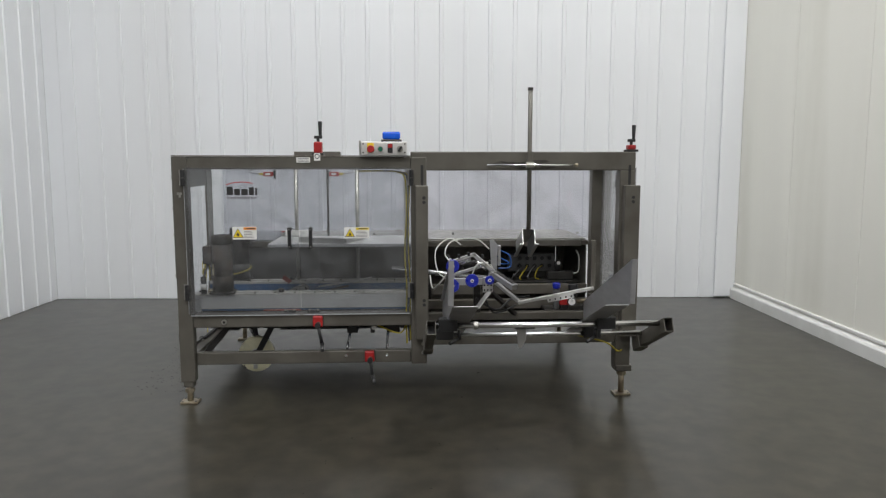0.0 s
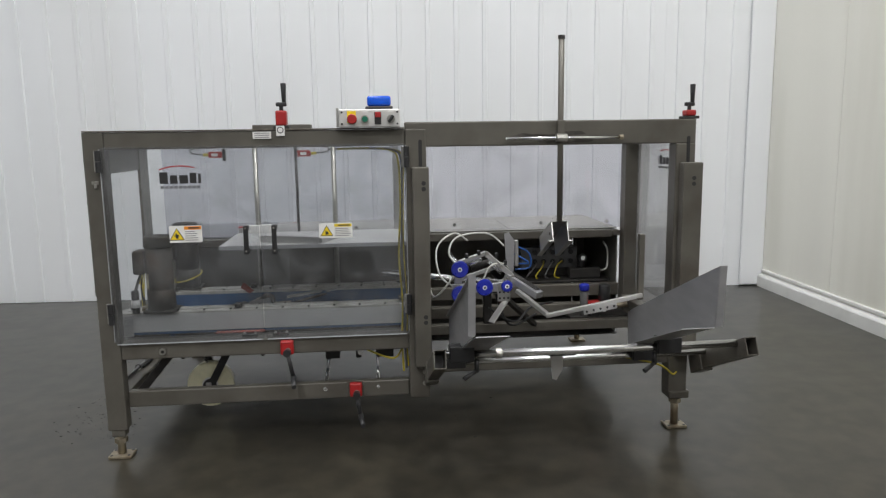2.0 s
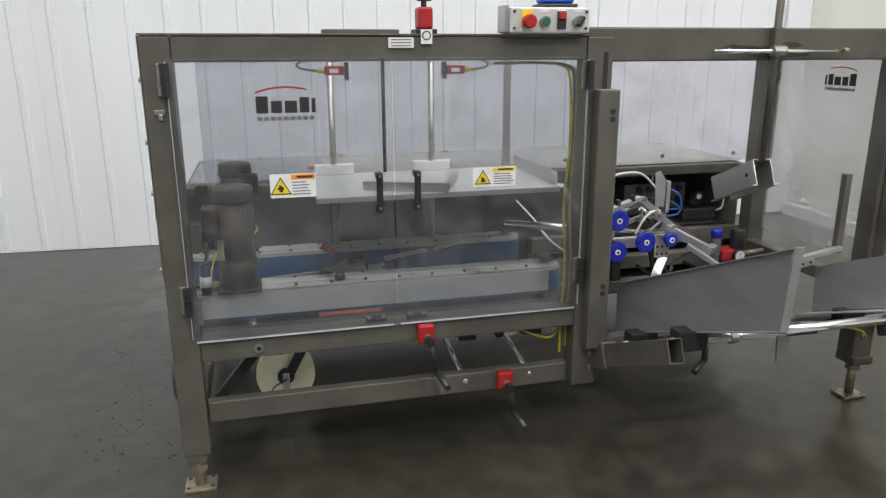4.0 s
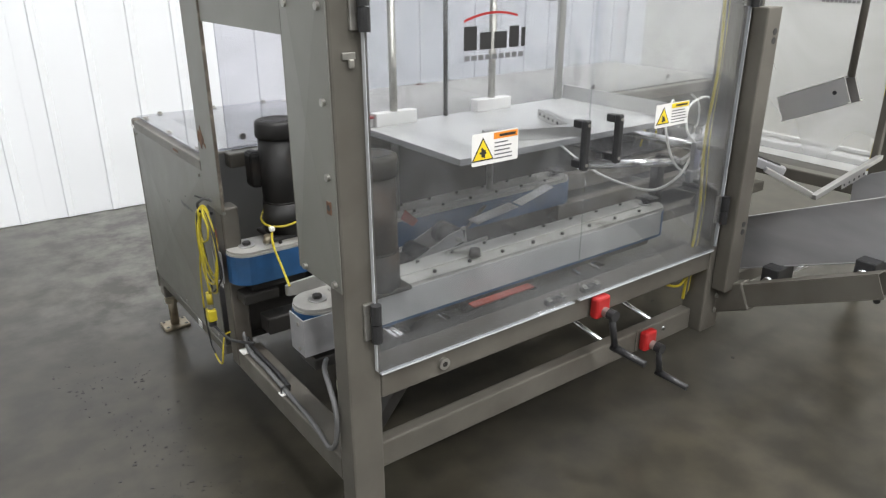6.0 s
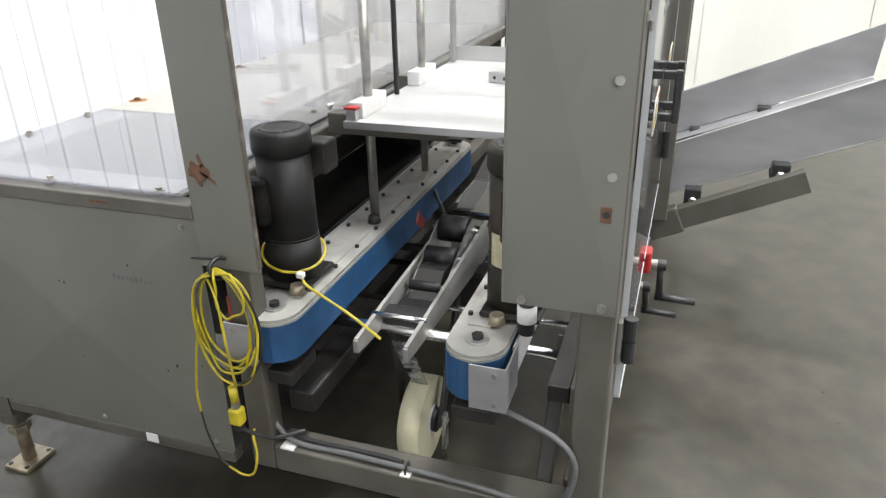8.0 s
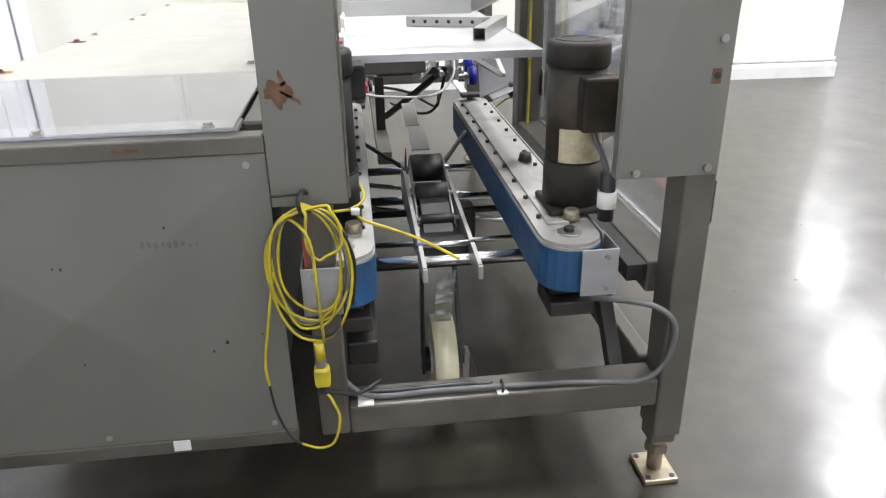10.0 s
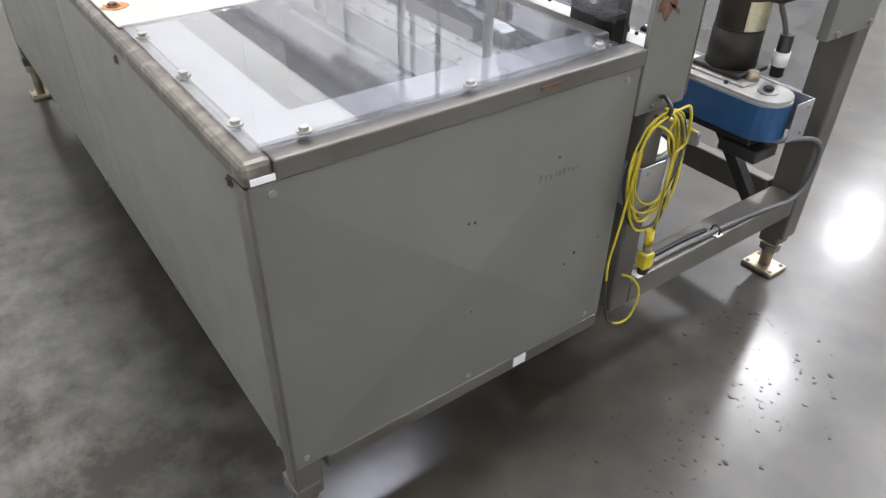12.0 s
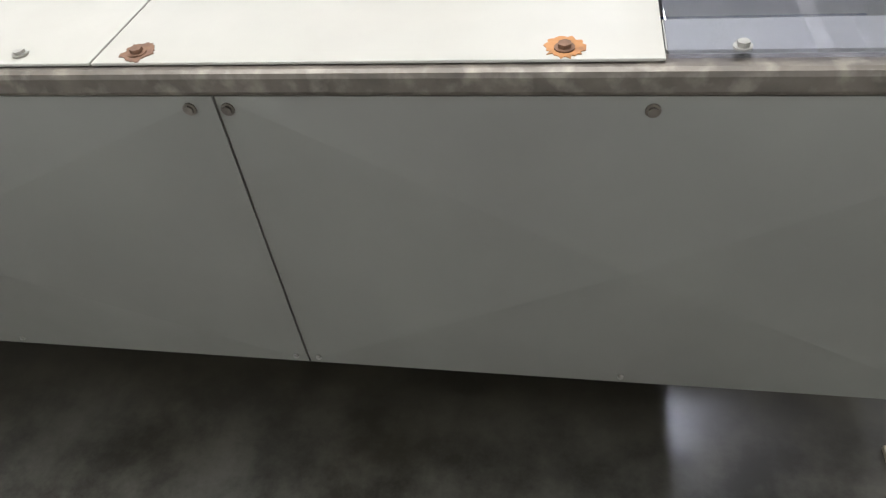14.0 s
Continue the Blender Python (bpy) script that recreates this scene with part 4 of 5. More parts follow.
# ---- belt drives ----
def belt_drive(cy, outer, motor_mat, lab, mx, my):
    """outer: -1 when the guarded side faces the front, 1 when it faces the back."""
    b = thing("belt_drive", (0.63, cy, 0.42), lab, "belt drive", "belt drives")
    w = 0.058
    part("belt", prism(stadium(0.0, 1.262, cy - w, cy + w), "z", 0.466, 0.545), M_BELT, b, "blue ribbed rubber belt", False)
    part("belt_liner", prism(stadium(0.001, 1.261, cy - w + 0.001, cy + w - 0.001), "z", 0.5455, 0.5505), M_ALU_DULL, b)
    top = part("top_plate", prism(stadium(0.003, 1.259, cy - w + 0.003, cy + w - 0.003), "z", 0.551, 0.558), M_ALU_DULL, b, "dirty aluminium top plate")
    part("top_rib", box(0.10, 1.17, cy - 0.012, cy + 0.03 * -outer, 0.5585, 0.563, 0.001), M_ALU_DULL, top)
    for k in range(10):
        for s in (-0.037, 0.037):
            part("cap_screw", rod((0.14 + k * 0.11, cy + s, 0.5585), (0.14 + k * 0.11, cy + s, 0.565), 0.005, 8), M_DARK, top)
    for x in (0.058, 1.205):
        hub = part("pulley_hub", rod((x, cy, 0.5585), (x, cy, 0.562), 0.022, 20), M_STAINLESS, top, "", True)
        part("hub_bolt", rod((x, cy, 0.562), (x, cy, 0.570), 0.011, 6), M_DARK, hub)
    part("tension_bracket", box(1.19, 1.235, cy - 0.03, cy + 0.03, 0.571, 0.582, 0.002), M_DARK, top)
    for x in (0.5, 0.115):
        part("tension_knob", rod((x, cy - 0.02, 0.5635), (x, cy - 0.02, 0.582), 0.017, 14, 0.013), M_BRASS if x < 0.2 else M_DARK, top, "", True)
    o = cy + outer * (w + 0.006)
    part("side_guard", box(0.06, 1.2, min(o, o + outer * 0.003), max(o, o + outer * 0.003), 0.479, 0.553), M_GUARDPAINT, b, "pale metal side guard")
    part("end_guard", box(-0.012, 0.075, min(o + outer * 0.004, o + outer * 0.007), max(o + outer * 0.004, o + outer * 0.007), 0.463, 0.553, 0.001), M_ALU, b)
    part("end_guard", box(-0.014, -0.011, min(cy + outer * 0.004, o + outer * 0.007), max(cy + outer * 0.004, o + outer * 0.007), 0.463, 0.553, 0.001), M_ALU, b, "bright bent end plate")
    for z in (0.478, 0.538):
        part("guard_screw", rod((-0.0145, cy + outer * 0.05, z), (-0.0175, cy + outer * 0.05, z), 0.005, 8), M_ZINC, b)
    part("under_beam", box(0.05, 1.2, cy - 0.03, cy + 0.03, 0.435, 0.4655, 0.003), M_DARK, b)
    part("drive_box", box(0.02, 0.12, cy - 0.045, cy + 0.04, 0.405, 0.4345, 0.004), M_DARK, b)
    mo = part("motor", rod((mx, my, 0.60), (mx, my, 0.84), 0.054, 28), motor_mat, b, "tall upright electric motor", True)
    part("gear_case", rod((mx, my, 0.572), (mx, my, 0.66), 0.057, 28, 0.056), motor_mat, mo, "", True)
    part("motor_foot", box(mx - 0.065, mx + 0.065, my - 0.058, my + 0.058, 0.5635, 0.5755, 0.006), motor_mat, mo)
    part("fan_cowl", rod((mx, my, 0.835), (mx, my, 0.884), 0.060, 28, 0.058, bevel=0.009), motor_mat, mo, "vented fan cowl", True)
    for k in range(10):
        a = 6.2832 * k / 10
        part("vent_slot", box(-0.011, 0.011, -0.0045, 0.0045, 0.8842, 0.8852, turn=Matrix.Translation((mx, my, 0)) @ Matrix.Rotation(a, 4, "Z") @ Matrix.Translation((0, 0.038, 0))), M_LBLACK, mo)
    for z in (0.662,):
        part("case_seam", rod((mx, my, z), (mx, my, z + 0.003), 0.0555, 28), M_DARK, mo, "", True)
    return b, mo


front_drive, mo_f = belt_drive(0.24, -1, M_MOTOR_GREY, "belt drive with a greasy grey motor on the door side", 0.19, 0.2)
rear_drive, mo_r = belt_drive(0.652, 1, M_MOTOR, "belt drive with a black motor beside the cabinet", 0.183, 0.672)
jb = part("terminal_box", box(0.098, 0.142, 0.142, 0.214, 0.73, 0.828, 0.006), M_MOTOR_GREY, mo_f)
part("name_plate", prism([(0.19 - 0.0565 * math.cos(radians(a)), 0.2 + 0.0565 * math.sin(radians(a))) for a in range(-50, 52, 8)] + [(0.19 - 0.0552 * math.cos(radians(a)), 0.2 + 0.0552 * math.sin(radians(a))) for a in range(46, -58, -8)], "z", 0.664, 0.728), M_PLATE, mo_f, "stained metal rating plate")
part("cable_gland", rod((0.095, 0.16, 0.565), (0.095, 0.16, 0.66), 0.015, 14), M_BLACK, mo_f, "", True)
part("gland_ring", rod((0.095, 0.16, 0.59), (0.095, 0.16, 0.622), 0.018, 14), M_LABEL, mo_f, "", True)
part("motor_lead", hose([(0.118, 0.185, 0.735), (0.112, 0.183, 0.715), (0.105, 0.172, 0.69), (0.095, 0.16, 0.65)], 0.006), M_CABLE, mo_f)
part("terminal_box", box(0.205, 0.262, 0.592, 0.64, 0.785, 0.85, 0.006), M_MOTOR, mo_r)
part("capacitor_box", box(0.105, 0.14, 0.68, 0.735, 0.70, 0.80, 0.012), M_MOTOR, mo_r)
ring = [(0.183 + 0.064 * math.cos(radians(a)), 0.672 + 0.064 * math.sin(radians(a)), 0.622 - 0.02 * math.cos(radians(a - 215))) for a in range(215, 575, 30)]
part("tied_lead", hose(ring + [(0.128, 0.632, 0.60), (0.115, 0.612, 0.585), (0.098, 0.56, 0.57), (0.088, 0.50, 0.545), (0.08, 0.44, 0.51)], 0.003), M_YELLOW, mo_r)
part("lead_tie", box(0.116, 0.13, 0.618, 0.634, 0.594, 0.606, 0.003), M_LABEL, mo_r, "knotted white tie")

# shafts across the deck, borne by the front and inner rails
for x, z, r, mt in ((0.22, 0.447, 0.012, M_CHROME), (0.30, 0.40, 0.008, M_DARK), (0.42, 0.40, 0.007, M_CHROME), (0.62, 0.40, 0.009, M_DARK), (0.72, 0.40, 0.012, M_CHROME), (1.02, 0.39, 0.012, M_CHROME)):
    part("cross_shaft", rod((x, 0.05 if z < 0.44 else 0.1, z), (x, 0.70, z), r, 12), mt, erector, "", True)
for x in (0.87, 1.09):
    part("slide_rod", rod((x, 0.037, 0.24), (x, 0.62, 0.33), 0.008, 10), M_CHROME, erector, "", True)
for x, hw in ((0.90, 0.03), (1.01, 0.012), (1.125, 0.035)):
    part("slide_block", box(x - hw, x + hw, 0.12, 0.2, 0.345, 0.402, 0.004), M_BLACK, erector)
part("deck_beam", box(0.5, 1.2, 0.10, 0.14, 0.402, 0.43, 0.003), M_DARK, erector)
part("inner_shelf", box(0.0765, 1.222, 0.0745, 0.115, 0.44, 0.474, 0.002), M_DARK, erector)

# ---- tape head and roll ----
head = thing("tape_sealer", (0.4, 0.45, 0.42), "tape sealing head with two alloy side plates and black rollers", "tape sealer")
for y in (0.397, 0.503):
    part("side_plate", prism([(0.10, 0.455), (0.14, 0.45), (0.66, 0.42), (0.70, 0.43), (0.69, 0.52), (0.55, 0.512), (0.10, 0.487)], "y", y - 0.004, y + 0.004), M_ALU_DULL, head, "alloy side plate")
    part("plate_tip", box(0.095, 0.0995, y - 0.005, y + 0.005, 0.457, 0.485, 0.001), M_STAINLESS, head)
for x, z, r in ((0.585, 0.532, 0.034), (0.475, 0.502, 0.027), (0.36, 0.482, 0.012)):
    part("roller", rod((x, 0.413, z), (x, 0.487, z), r, 18), M_BLACK, head, "black rubber roller", True)
    part("roller_axle", rod((x, 0.392, z), (x, 0.508, z), 0.006, 10), M_ZINC, head, "", True)
for y in (0.409, 0.491):
    part("roller_arm", prism([(0.34, 0.46), (0.38, 0.455), (0.615, 0.522), (0.605, 0.557), (0.565, 0.552)], "y", y - 0.002, y + 0.002), M_STAINLESS, head)
part("inner_bed", box(0.27, 0.60, 0.404, 0.492, 0.446, 0.464, 0.003), M_BLACK, head)
part("cutter_guard", prism([(0.26, 0.425), (0.44, 0.43), (0.46, 0.50), (0.40, 0.505)], "y", 0.418, 0.482), M_DARK, head)
part("cross_pin", rod((0.2, 0.39, 0.49), (0.2, 0.51, 0.49), 0.006, 10), M_CHROME, head, "", True)
part("front_block", box(0.22, 0.262, 0.402, 0.498, 0.44, 0.484, 0.004), M_BLACK, head)
part("hanger", prism([(0.295, 0.12), (0.33, 0.12), (0.29, 0.44), (0.25, 0.44)], "y", 0.4925, 0.4985), M_BLACK, head)
part("tape_tongue", box(0.68, 0.84, 0.43, 0.476, 0.56, 0.563, turn=about((0.76, 0, 0.56), "Y", -8)), M_STAINLESS, head, "strip of shiny clear tape")
part("tongue_plate", box(0.86, 1.0, 0.44, 0.48, 0.585, 0.588, 0.001, turn=about((0.93, 0, 0.585), "Y", -14)), M_STAINLESS, head)
for a, b in (((0.68, 0.40, 0.505), (0.86, 0.31, 0.545)), ((0.68, 0.50, 0.505), (0.85, 0.60, 0.53))):
    part("guide_wire", rod(a, b, 0.006, 8), M_BLACK, head)

roll = thing("tape_roll", (0.312, 0.448, 0.047), "large cream roll of packing tape on a black arm", "tape roll")
C, R = Vector((0.312, 0.448, 0.152)), 0.103
ring_o = [(C.x + R * math.cos(6.2832 * k / 48), C.z + R * math.sin(6.2832 * k / 48)) for k in range(48)]
bm = bmesh.new()
prism(ring_o, "y", 0.424, 0.476, bm)
part("tape", bm, M_TAPE, roll, "wound cream tape", True)
part("core", rod((C.x, 0.420, C.z), (C.x, 0.480, C.z), 0.036, 24), M_LABEL, roll, "", True)
part("hub", rod((C.x, 0.410, C.z), (C.x, 0.49, C.z), 0.030, 20), M_BLACK, roll, "black hub", True)
part("axle", rod((C.x, 0.385, C.z), (C.x, 0.50, C.z), 0.009, 12), M_ZINC, roll, "", True)
part("roll_arm", prism([(C.x - 0.018, C.z - 0.01), (C.x + 0.014, C.z - 0.02), (0.46, 0.38), (0.47, 0.41), (0.44, 0.415)], "y", 0.40, 0.409), M_BLACK, roll, "black roll arm")
part("arm_bracket", box(C.x - 0.012, C.x + 0.012, 0.388, 0.399, 0.075, C.z + 0.02, 0.003), M_STAINLESS, roll)
part("wire_loop", hose([(C.x, 0.385, C.z), (C.x - 0.04, 0.38, C.z - 0.02), (C.x - 0.06, 0.377, 0.10), (C.x - 0.05, 0.375, 0.085)], 0.0025), M_BLACK, roll)
part("tape_web", prism([(0.30, 0.255), (0.304, 0.255), (0.2, 0.43), (0.196, 0.43)], "y", 0.43, 0.47), M_FILM, roll, "clear tape web")

# black struts behind the lower rail
part("strut", box(0.55, 0.62, 0.33, 0.45, 0.33, 0.43, 0.01), M_DARK, erector)
part("orange_strip", box(0.42, 0.62, 0.12, 0.145, 0.4752, 0.48, 0.001), M_ORANGE, erector)
part("orange_flag", prism([(0.46, 0.59), (0.5, 0.56), (0.52, 0.575), (0.475, 0.615)], "y", 0.505, 0.507), M_ORANGE, head)

# ---- tray over the belts ----
tray = thing("carton_tray", (0.8, 0.45, 0.82), "bare metal tray borne by the rear frame", "tray")
part("deck", box(0.44, 1.24, 0.205, 0.665, 0.826, 0.83, 0.001), M_GUARDPAINT, tray)
part("lip", box(0.438, 1.24, 0.202, 0.2048, 0.814, 0.831, 0.001), M_ALU, tray)
part("lip", box(0.4365, 0.4395, 0.202, 0.665, 0.814, 0.831, 0.001), M_ALU, tray)
part("end_lip", box(1.2405, 1.243, 0.23, 0.66, 0.826, 0.875, 0.001), M_GUARDPAINT, tray)
part("corner_gusset", prism([(1.12, 0.2), (1.3, 0.2), (1.2435, 0.32), (1.2435, 0.2048)], "z", 0.826, 0.829), M_GUARDPAINT, tray)
for x in (0.52, 0.98):
    part("bearer", box(x, x + 0.04, 0.45, 0.748, 0.775, 0.8255, 0.003), M_FRAME, tray)
part("upright", box(0.442, 0.46, 0.635, 0.66, 0.8305, 0.855, 0.002), M_STAINLESS, tray)
part("red_clip", box(0.44, 0.462, 0.632, 0.663, 0.8555, 0.862, 0.002), M_RED, tray)
for x in (0.466, 0.833):
    part("white_block", box(x, x + 0.14, 0.628, 0.662, 0.8305, 0.868, 0.002), M_LABEL, tray, "white plastic block")
tube = thing("loose_tube", (0.68, 0.3, 0.83), "short square steel tube lying on the tray", "steel tube")
for a, b, c, d in ((-0.015, 0.015, 0.8305, 0.8325), (-0.015, 0.015, 0.858, 0.86), (-0.015, -0.013, 0.8326, 0.8579), (0.013, 0.015, 0.8326, 0.8579)):
    part("tube_wall", box(-0.14, 0.14, a, b, c, d, turn=Matrix.Translation((0.73, 0.262, 0)) @ Matrix.Rotation(radians(-22), 4, "Z")), M_STAINLESS, tube)
perf = thing("perforated_bar", (0.86, 0.34, 0.83), "perforated square steel bar lying on the tray", "steel bar")
tm = Matrix.Translation((0.9, 0.345, 0)) @ Matrix.Rotation(radians(68), 4, "Z")
part("bar", box(-0.12, 0.12, -0.014, 0.014, 0.8305, 0.857, 0.002, turn=tm), M_STAINLESS, perf)
for k in range(7):
    part("hole", rod(tm @ Vector((-0.1 + k * 0.033, 0.0142, 0.844)), tm @ Vector((-0.1 + k * 0.033, 0.0152, 0.844)), 0.005, 10), M_LBLACK, perf)

# ---- vacuum gripper ----
grip = thing("vacuum_gripper", (1.55, 0.22, 0.55), "suction gripper arm with blue cups and air hoses", "gripper")
for x, z in ((1.457, 0.703), (1.457, 0.592), (1.566, 0.62), (1.665, 0.622)):
    small = x > 1.6
    c = part("suction_cup", rod((x, 0.185, z), (x, 0.207, z), 0.026 if small else 0.038, 24, 0.030 if not small else 0.02), M_BLUE, grip, "blue suction cup", True)
    part("cup_rim", rod((x, 0.180, z), (x, 0.186, z), 0.022 if small else 0.034, 24, 0.038 if not small else 0.026), M_BLUE, c, "", True)
    part("cup_centre", rod((x, 0.178, z), (x, 0.1815, z), 0.010, 16), M_LABEL, c, "white ring", True)
    part("cup_hole", rod((x, 0.177, z), (x, 0.1779, z), 0.005, 10), M_LBLACK, c)
    part("cup_fitting", rod((x + 0.012, 0.235, z), (x + 0.012, 0.235, z + 0.03), 0.007, 8), M_ZINC, c)
    part("stem_nut", rod((x, 0.212, z), (x, 0.222, z), 0.014, 6), M_ZINC, c)
    part("cup_stem", rod((x, 0.207, z), (x, 0.26, z), 0.009, 10), M_ZINC, c, "", True)
part("cup_plate", box(1.632, 1.69, 0.235, 0.243, 0.543, 0.632, 0.003), M_STAINLESS, grip)
part("carrier", box(1.43, 1.69, 0.244, 0.262, 0.585, 0.625, 0.003), M_ALU, grip)
part("carrier_post", box(1.44, 1.475, 0.244, 0.262, 0.626, 0.72, 0.003), M_ALU, grip)
for a, b, w, h in (((1.462, 0.285, 0.716), (1.588, 0.285, 0.757), 0.026, 0.018), ((1.584, 0.275, 0.757), (1.705, 0.255, 0.652), 0.026, 0.022), ((1.47, 0.315, 0.635), (1.66, 0.325, 0.69), 0.012, 0.018)):
    part("link_arm", beam(a, b, w, h), M_STAINLESS, grip, "flat alloy link")
for bx, by, bz in ((1.462, 0.27, 0.716), (1.588, 0.262, 0.76), (1.65, 0.25, 0.70), (1.70, 0.24, 0.655), (1.60, 0.31, 0.672)):
    part("pivot_bolt", rod((bx, by, bz), (bx, by - 0.016, bz), 0.009, 8), M_ZINC, grip)
for a, b in (((1.50, 0.30, 0.70), (1.57, 0.30, 0.725)), ((1.60, 0.30, 0.715), (1.66, 0.29, 0.665)), ((1.47, 0.30, 0.60), (1.56, 0.30, 0.60))):
    part("small_cylinder", rod(a, b, 0.010, 12), M_CHROME, grip, "small bright air cylinder", True)
for bx, bz in ((1.50, 0.735), (1.555, 0.748), (1.635, 0.735), (1.675, 0.70)):
    part("elbow_fitting", box(bx - 0.007, bx + 0.007, 0.27, 0.29, bz, bz + 0.022, 0.003), M_BLACK, grip)
for hx in (1.642, 1.661, 1.68):
    for hz in (0.558, 0.585):
        part("plate_hole", rod((hx, 0.2345, hz), (hx, 0.2335, hz), 0.005, 8), M_LBLACK, grip)
part("cylinder", rod((1.53, 0.345, 0.675), (1.64, 0.345, 0.715), 0.016, 14), M_DARK, grip, "small air cylinder", True)
part("cup_cylinder", rod((1.457, 0.262, 0.703), (1.457, 0.61, 0.703), 0.015, 14), M_CHROME, grip, "bright cylinder rod", True)
part("cross_cylinder", rod((1.12, 0.42, 0.66), (1.7, 0.30, 0.61), 0.015, 14), M_CHROME, grip, "bright cylinder rod", True)
part("swing_plate", prism([(1.695, 0.655), (1.728, 0.645), (1.732, 0.80), (1.705, 0.838), (1.685, 0.832)], "y", 0.355, 0.36), M_ALU, grip, "upright bent plate")
part("plate_block", box(1.733, 1.75, 0.35, 0.38, 0.68, 0.80, 0.003), M_STAINLESS, grip)
part("slide_bar", beam((1.685, 0.275, 0.655), (1.797, 0.125, 0.590), 0.045, 0.030), M_ALU, grip, "square alloy tube")
part("slide_cap", beam((1.700, 0.270, 0.667), (1.795, 0.140, 0.612), 0.028, 0.006), M_DARK, grip)
part("mount_rail", box(1.306, 2.37, 0.50, 0.55, 0.325, 0.37, 0.003), M_FRAME, grip)
part("mount_arm", box(1.615, 1.645, 0.263, 0.53, 0.575, 0.60, 0.003), M_DARK, grip)
part("prop", beam((1.86, 0.50, 0.36), (1.66, 0.30, 0.56), 0.03, 0.02), M_DARK, grip)
part("mount_post", box(1.61, 1.65, 0.505, 0.54, 0.371, 0.5745, 0.003), M_DARK, grip)
part("flap_bar", beam((1.668, 0.235, 0.545), (1.592, 0.17, 0.465), 0.034, 0.006), M_STAINLESS, grip)
for pts, r, mt in (([(1.47, 0.25, 0.70), (1.42, 0.27, 0.76), (1.46, 0.3, 0.83), (1.6, 0.33, 0.84), (1.68, 0.34, 0.78)], 0.0042, M_HOSE),
                   ([(1.46, 0.26, 0.6), (1.38, 0.28, 0.66), (1.37, 0.32, 0.78), (1.45, 0.36, 0.84), (1.52, 0.4, 0.8)], 0.0042, M_HOSE),
                   ([(1.57, 0.27, 0.63), (1.60, 0.25, 0.7), (1.66, 0.27, 0.71), (1.70, 0.32, 0.66), (1.66, 0.36, 0.60)], 0.0042, M_HOSE),
                   ([(1.72, 0.36, 0.78), (1.80, 0.37, 0.74), (1.81, 0.38, 0.67), (1.74, 0.38, 0.66)], 0.004, M_BHOSE),
                   ([(1.70, 0.37, 0.75), (1.76, 0.36, 0.72), (1.8, 0.37, 0.69), (1.72, 0.37, 0.69)], 0.004, M_BHOSE),
                   ([(1.29, 0.76, 0.67), (1.34, 0.69, 0.605), (1.35, 0.61, 0.571), (1.35, 0.495, 0.551), (1.36, 0.34, 0.551), (1.40, 0.27, 0.607), (1.455, 0.262, 0.68)], 0.0045, M_HOSE),
                   ([(1.63, 0.27, 0.57), (1.68, 0.3, 0.44), (1.74, 0.36, 0.40), (1.86, 0.47, 0.42)], 0.006, M_BLACK),
                   ([(1.6, 0.3, 0.5), (1.72, 0.3, 0.43), (1.82, 0.4, 0.47), (1.95, 0.5, 0.47)], 0.006, M_BLACK)):
    part("air_hose", hose(pts, r), mt, grip)

# ---- carton magazine in front ----
mag = thing("carton_magazine", (1.85, -0.35, 0.3), "sloping carton magazine with alloy side plates on bright shafts", "magazine")
for x, sgn in ((1.394, 1), (2.168, -1)):
    pl = part("side_plate", prism([(0.04, 0.36), (-0.732, 0.663), (-0.747, 0.86), (0.0, 0.545), (0.05, 0.52)], "x", x - 0.0015, x + 0.0015), M_ALU, mag, "tall sloping alloy side plate")
    part("front_flange", prism([(-0.732, 0.663), (-0.747, 0.862), (-0.752, 0.862), (-0.737, 0.663)], "x", min(x, x - sgn * 0.022), max(x, x - sgn * 0.022)), M_ALU, pl, "folded edge")
    a, b = sorted((x + sgn * 0.002, x + sgn * 0.11))
    part("floor_flange", prism([(0.0, 0.373), (-0.732, 0.660), (-0.733, 0.657), (0.0, 0.370)], "x", a, b), M_ALU, pl, "bent carton ledge")
    a, b = sorted((x - sgn * 0.0, x - sgn * 0.016))
    part("top_flange", prism([(-0.747, 0.862), (0.0, 0.547), (0.0, 0.544), (-0.747, 0.859)], "x", a, b), M_ALU, pl)
    for yy in (-0.37, -0.12):
        zz = 0.505 if yy < -0.3 else 0.40
        part("shaft_clamp", box(x - 0.045, x + 0.045, yy - 0.026, yy + 0.026, zz - 0.035, zz + 0.025, 0.004), M_BLACK, mag, "black shaft clamp")
for x in (1.31, 2.458):
    an = math.degrees(math.atan2(0.2, 0.44))
    tm = Matrix.Translation((x, 0, 0.30)) @ Matrix.Rotation(radians(-an), 4, "X")
    arm = part("side_arm", box(-0.022, 0.022, -0.485, -0.0, -0.034, -0.031, turn=tm), M_FRAME, mag, "square tube arm, open at its end")
    part("arm_wall", box(-0.022, 0.022, -0.485, -0.0, 0.031, 0.034, turn=tm), M_FRAME, arm)
    for s in (-1, 1):
        part("arm_wall", box(s * 0.0205 - 0.0015, s * 0.0205 + 0.0015, -0.485, 0.0, -0.0308, 0.0308, turn=tm), M_FRAME, arm)
    # black plate in the bore stands for the shade of the hollow tube
    part("bore_shade", box(-0.018, 0.018, -0.40, -0.39, -0.03, 0.03, turn=tm), M_LBLACK, arm)
    part("arm_bracket", box(-0.026, 0.026, -0.10, 0.02, -0.045, 0.042, 0.006, turn=tm), M_FRAME, arm)
part("shaft", rod((1.335, -0.37, 0.492), (2.435, -0.37, 0.492), 0.0145, 16), M_CHROME, mag, "bright steel shaft", True)
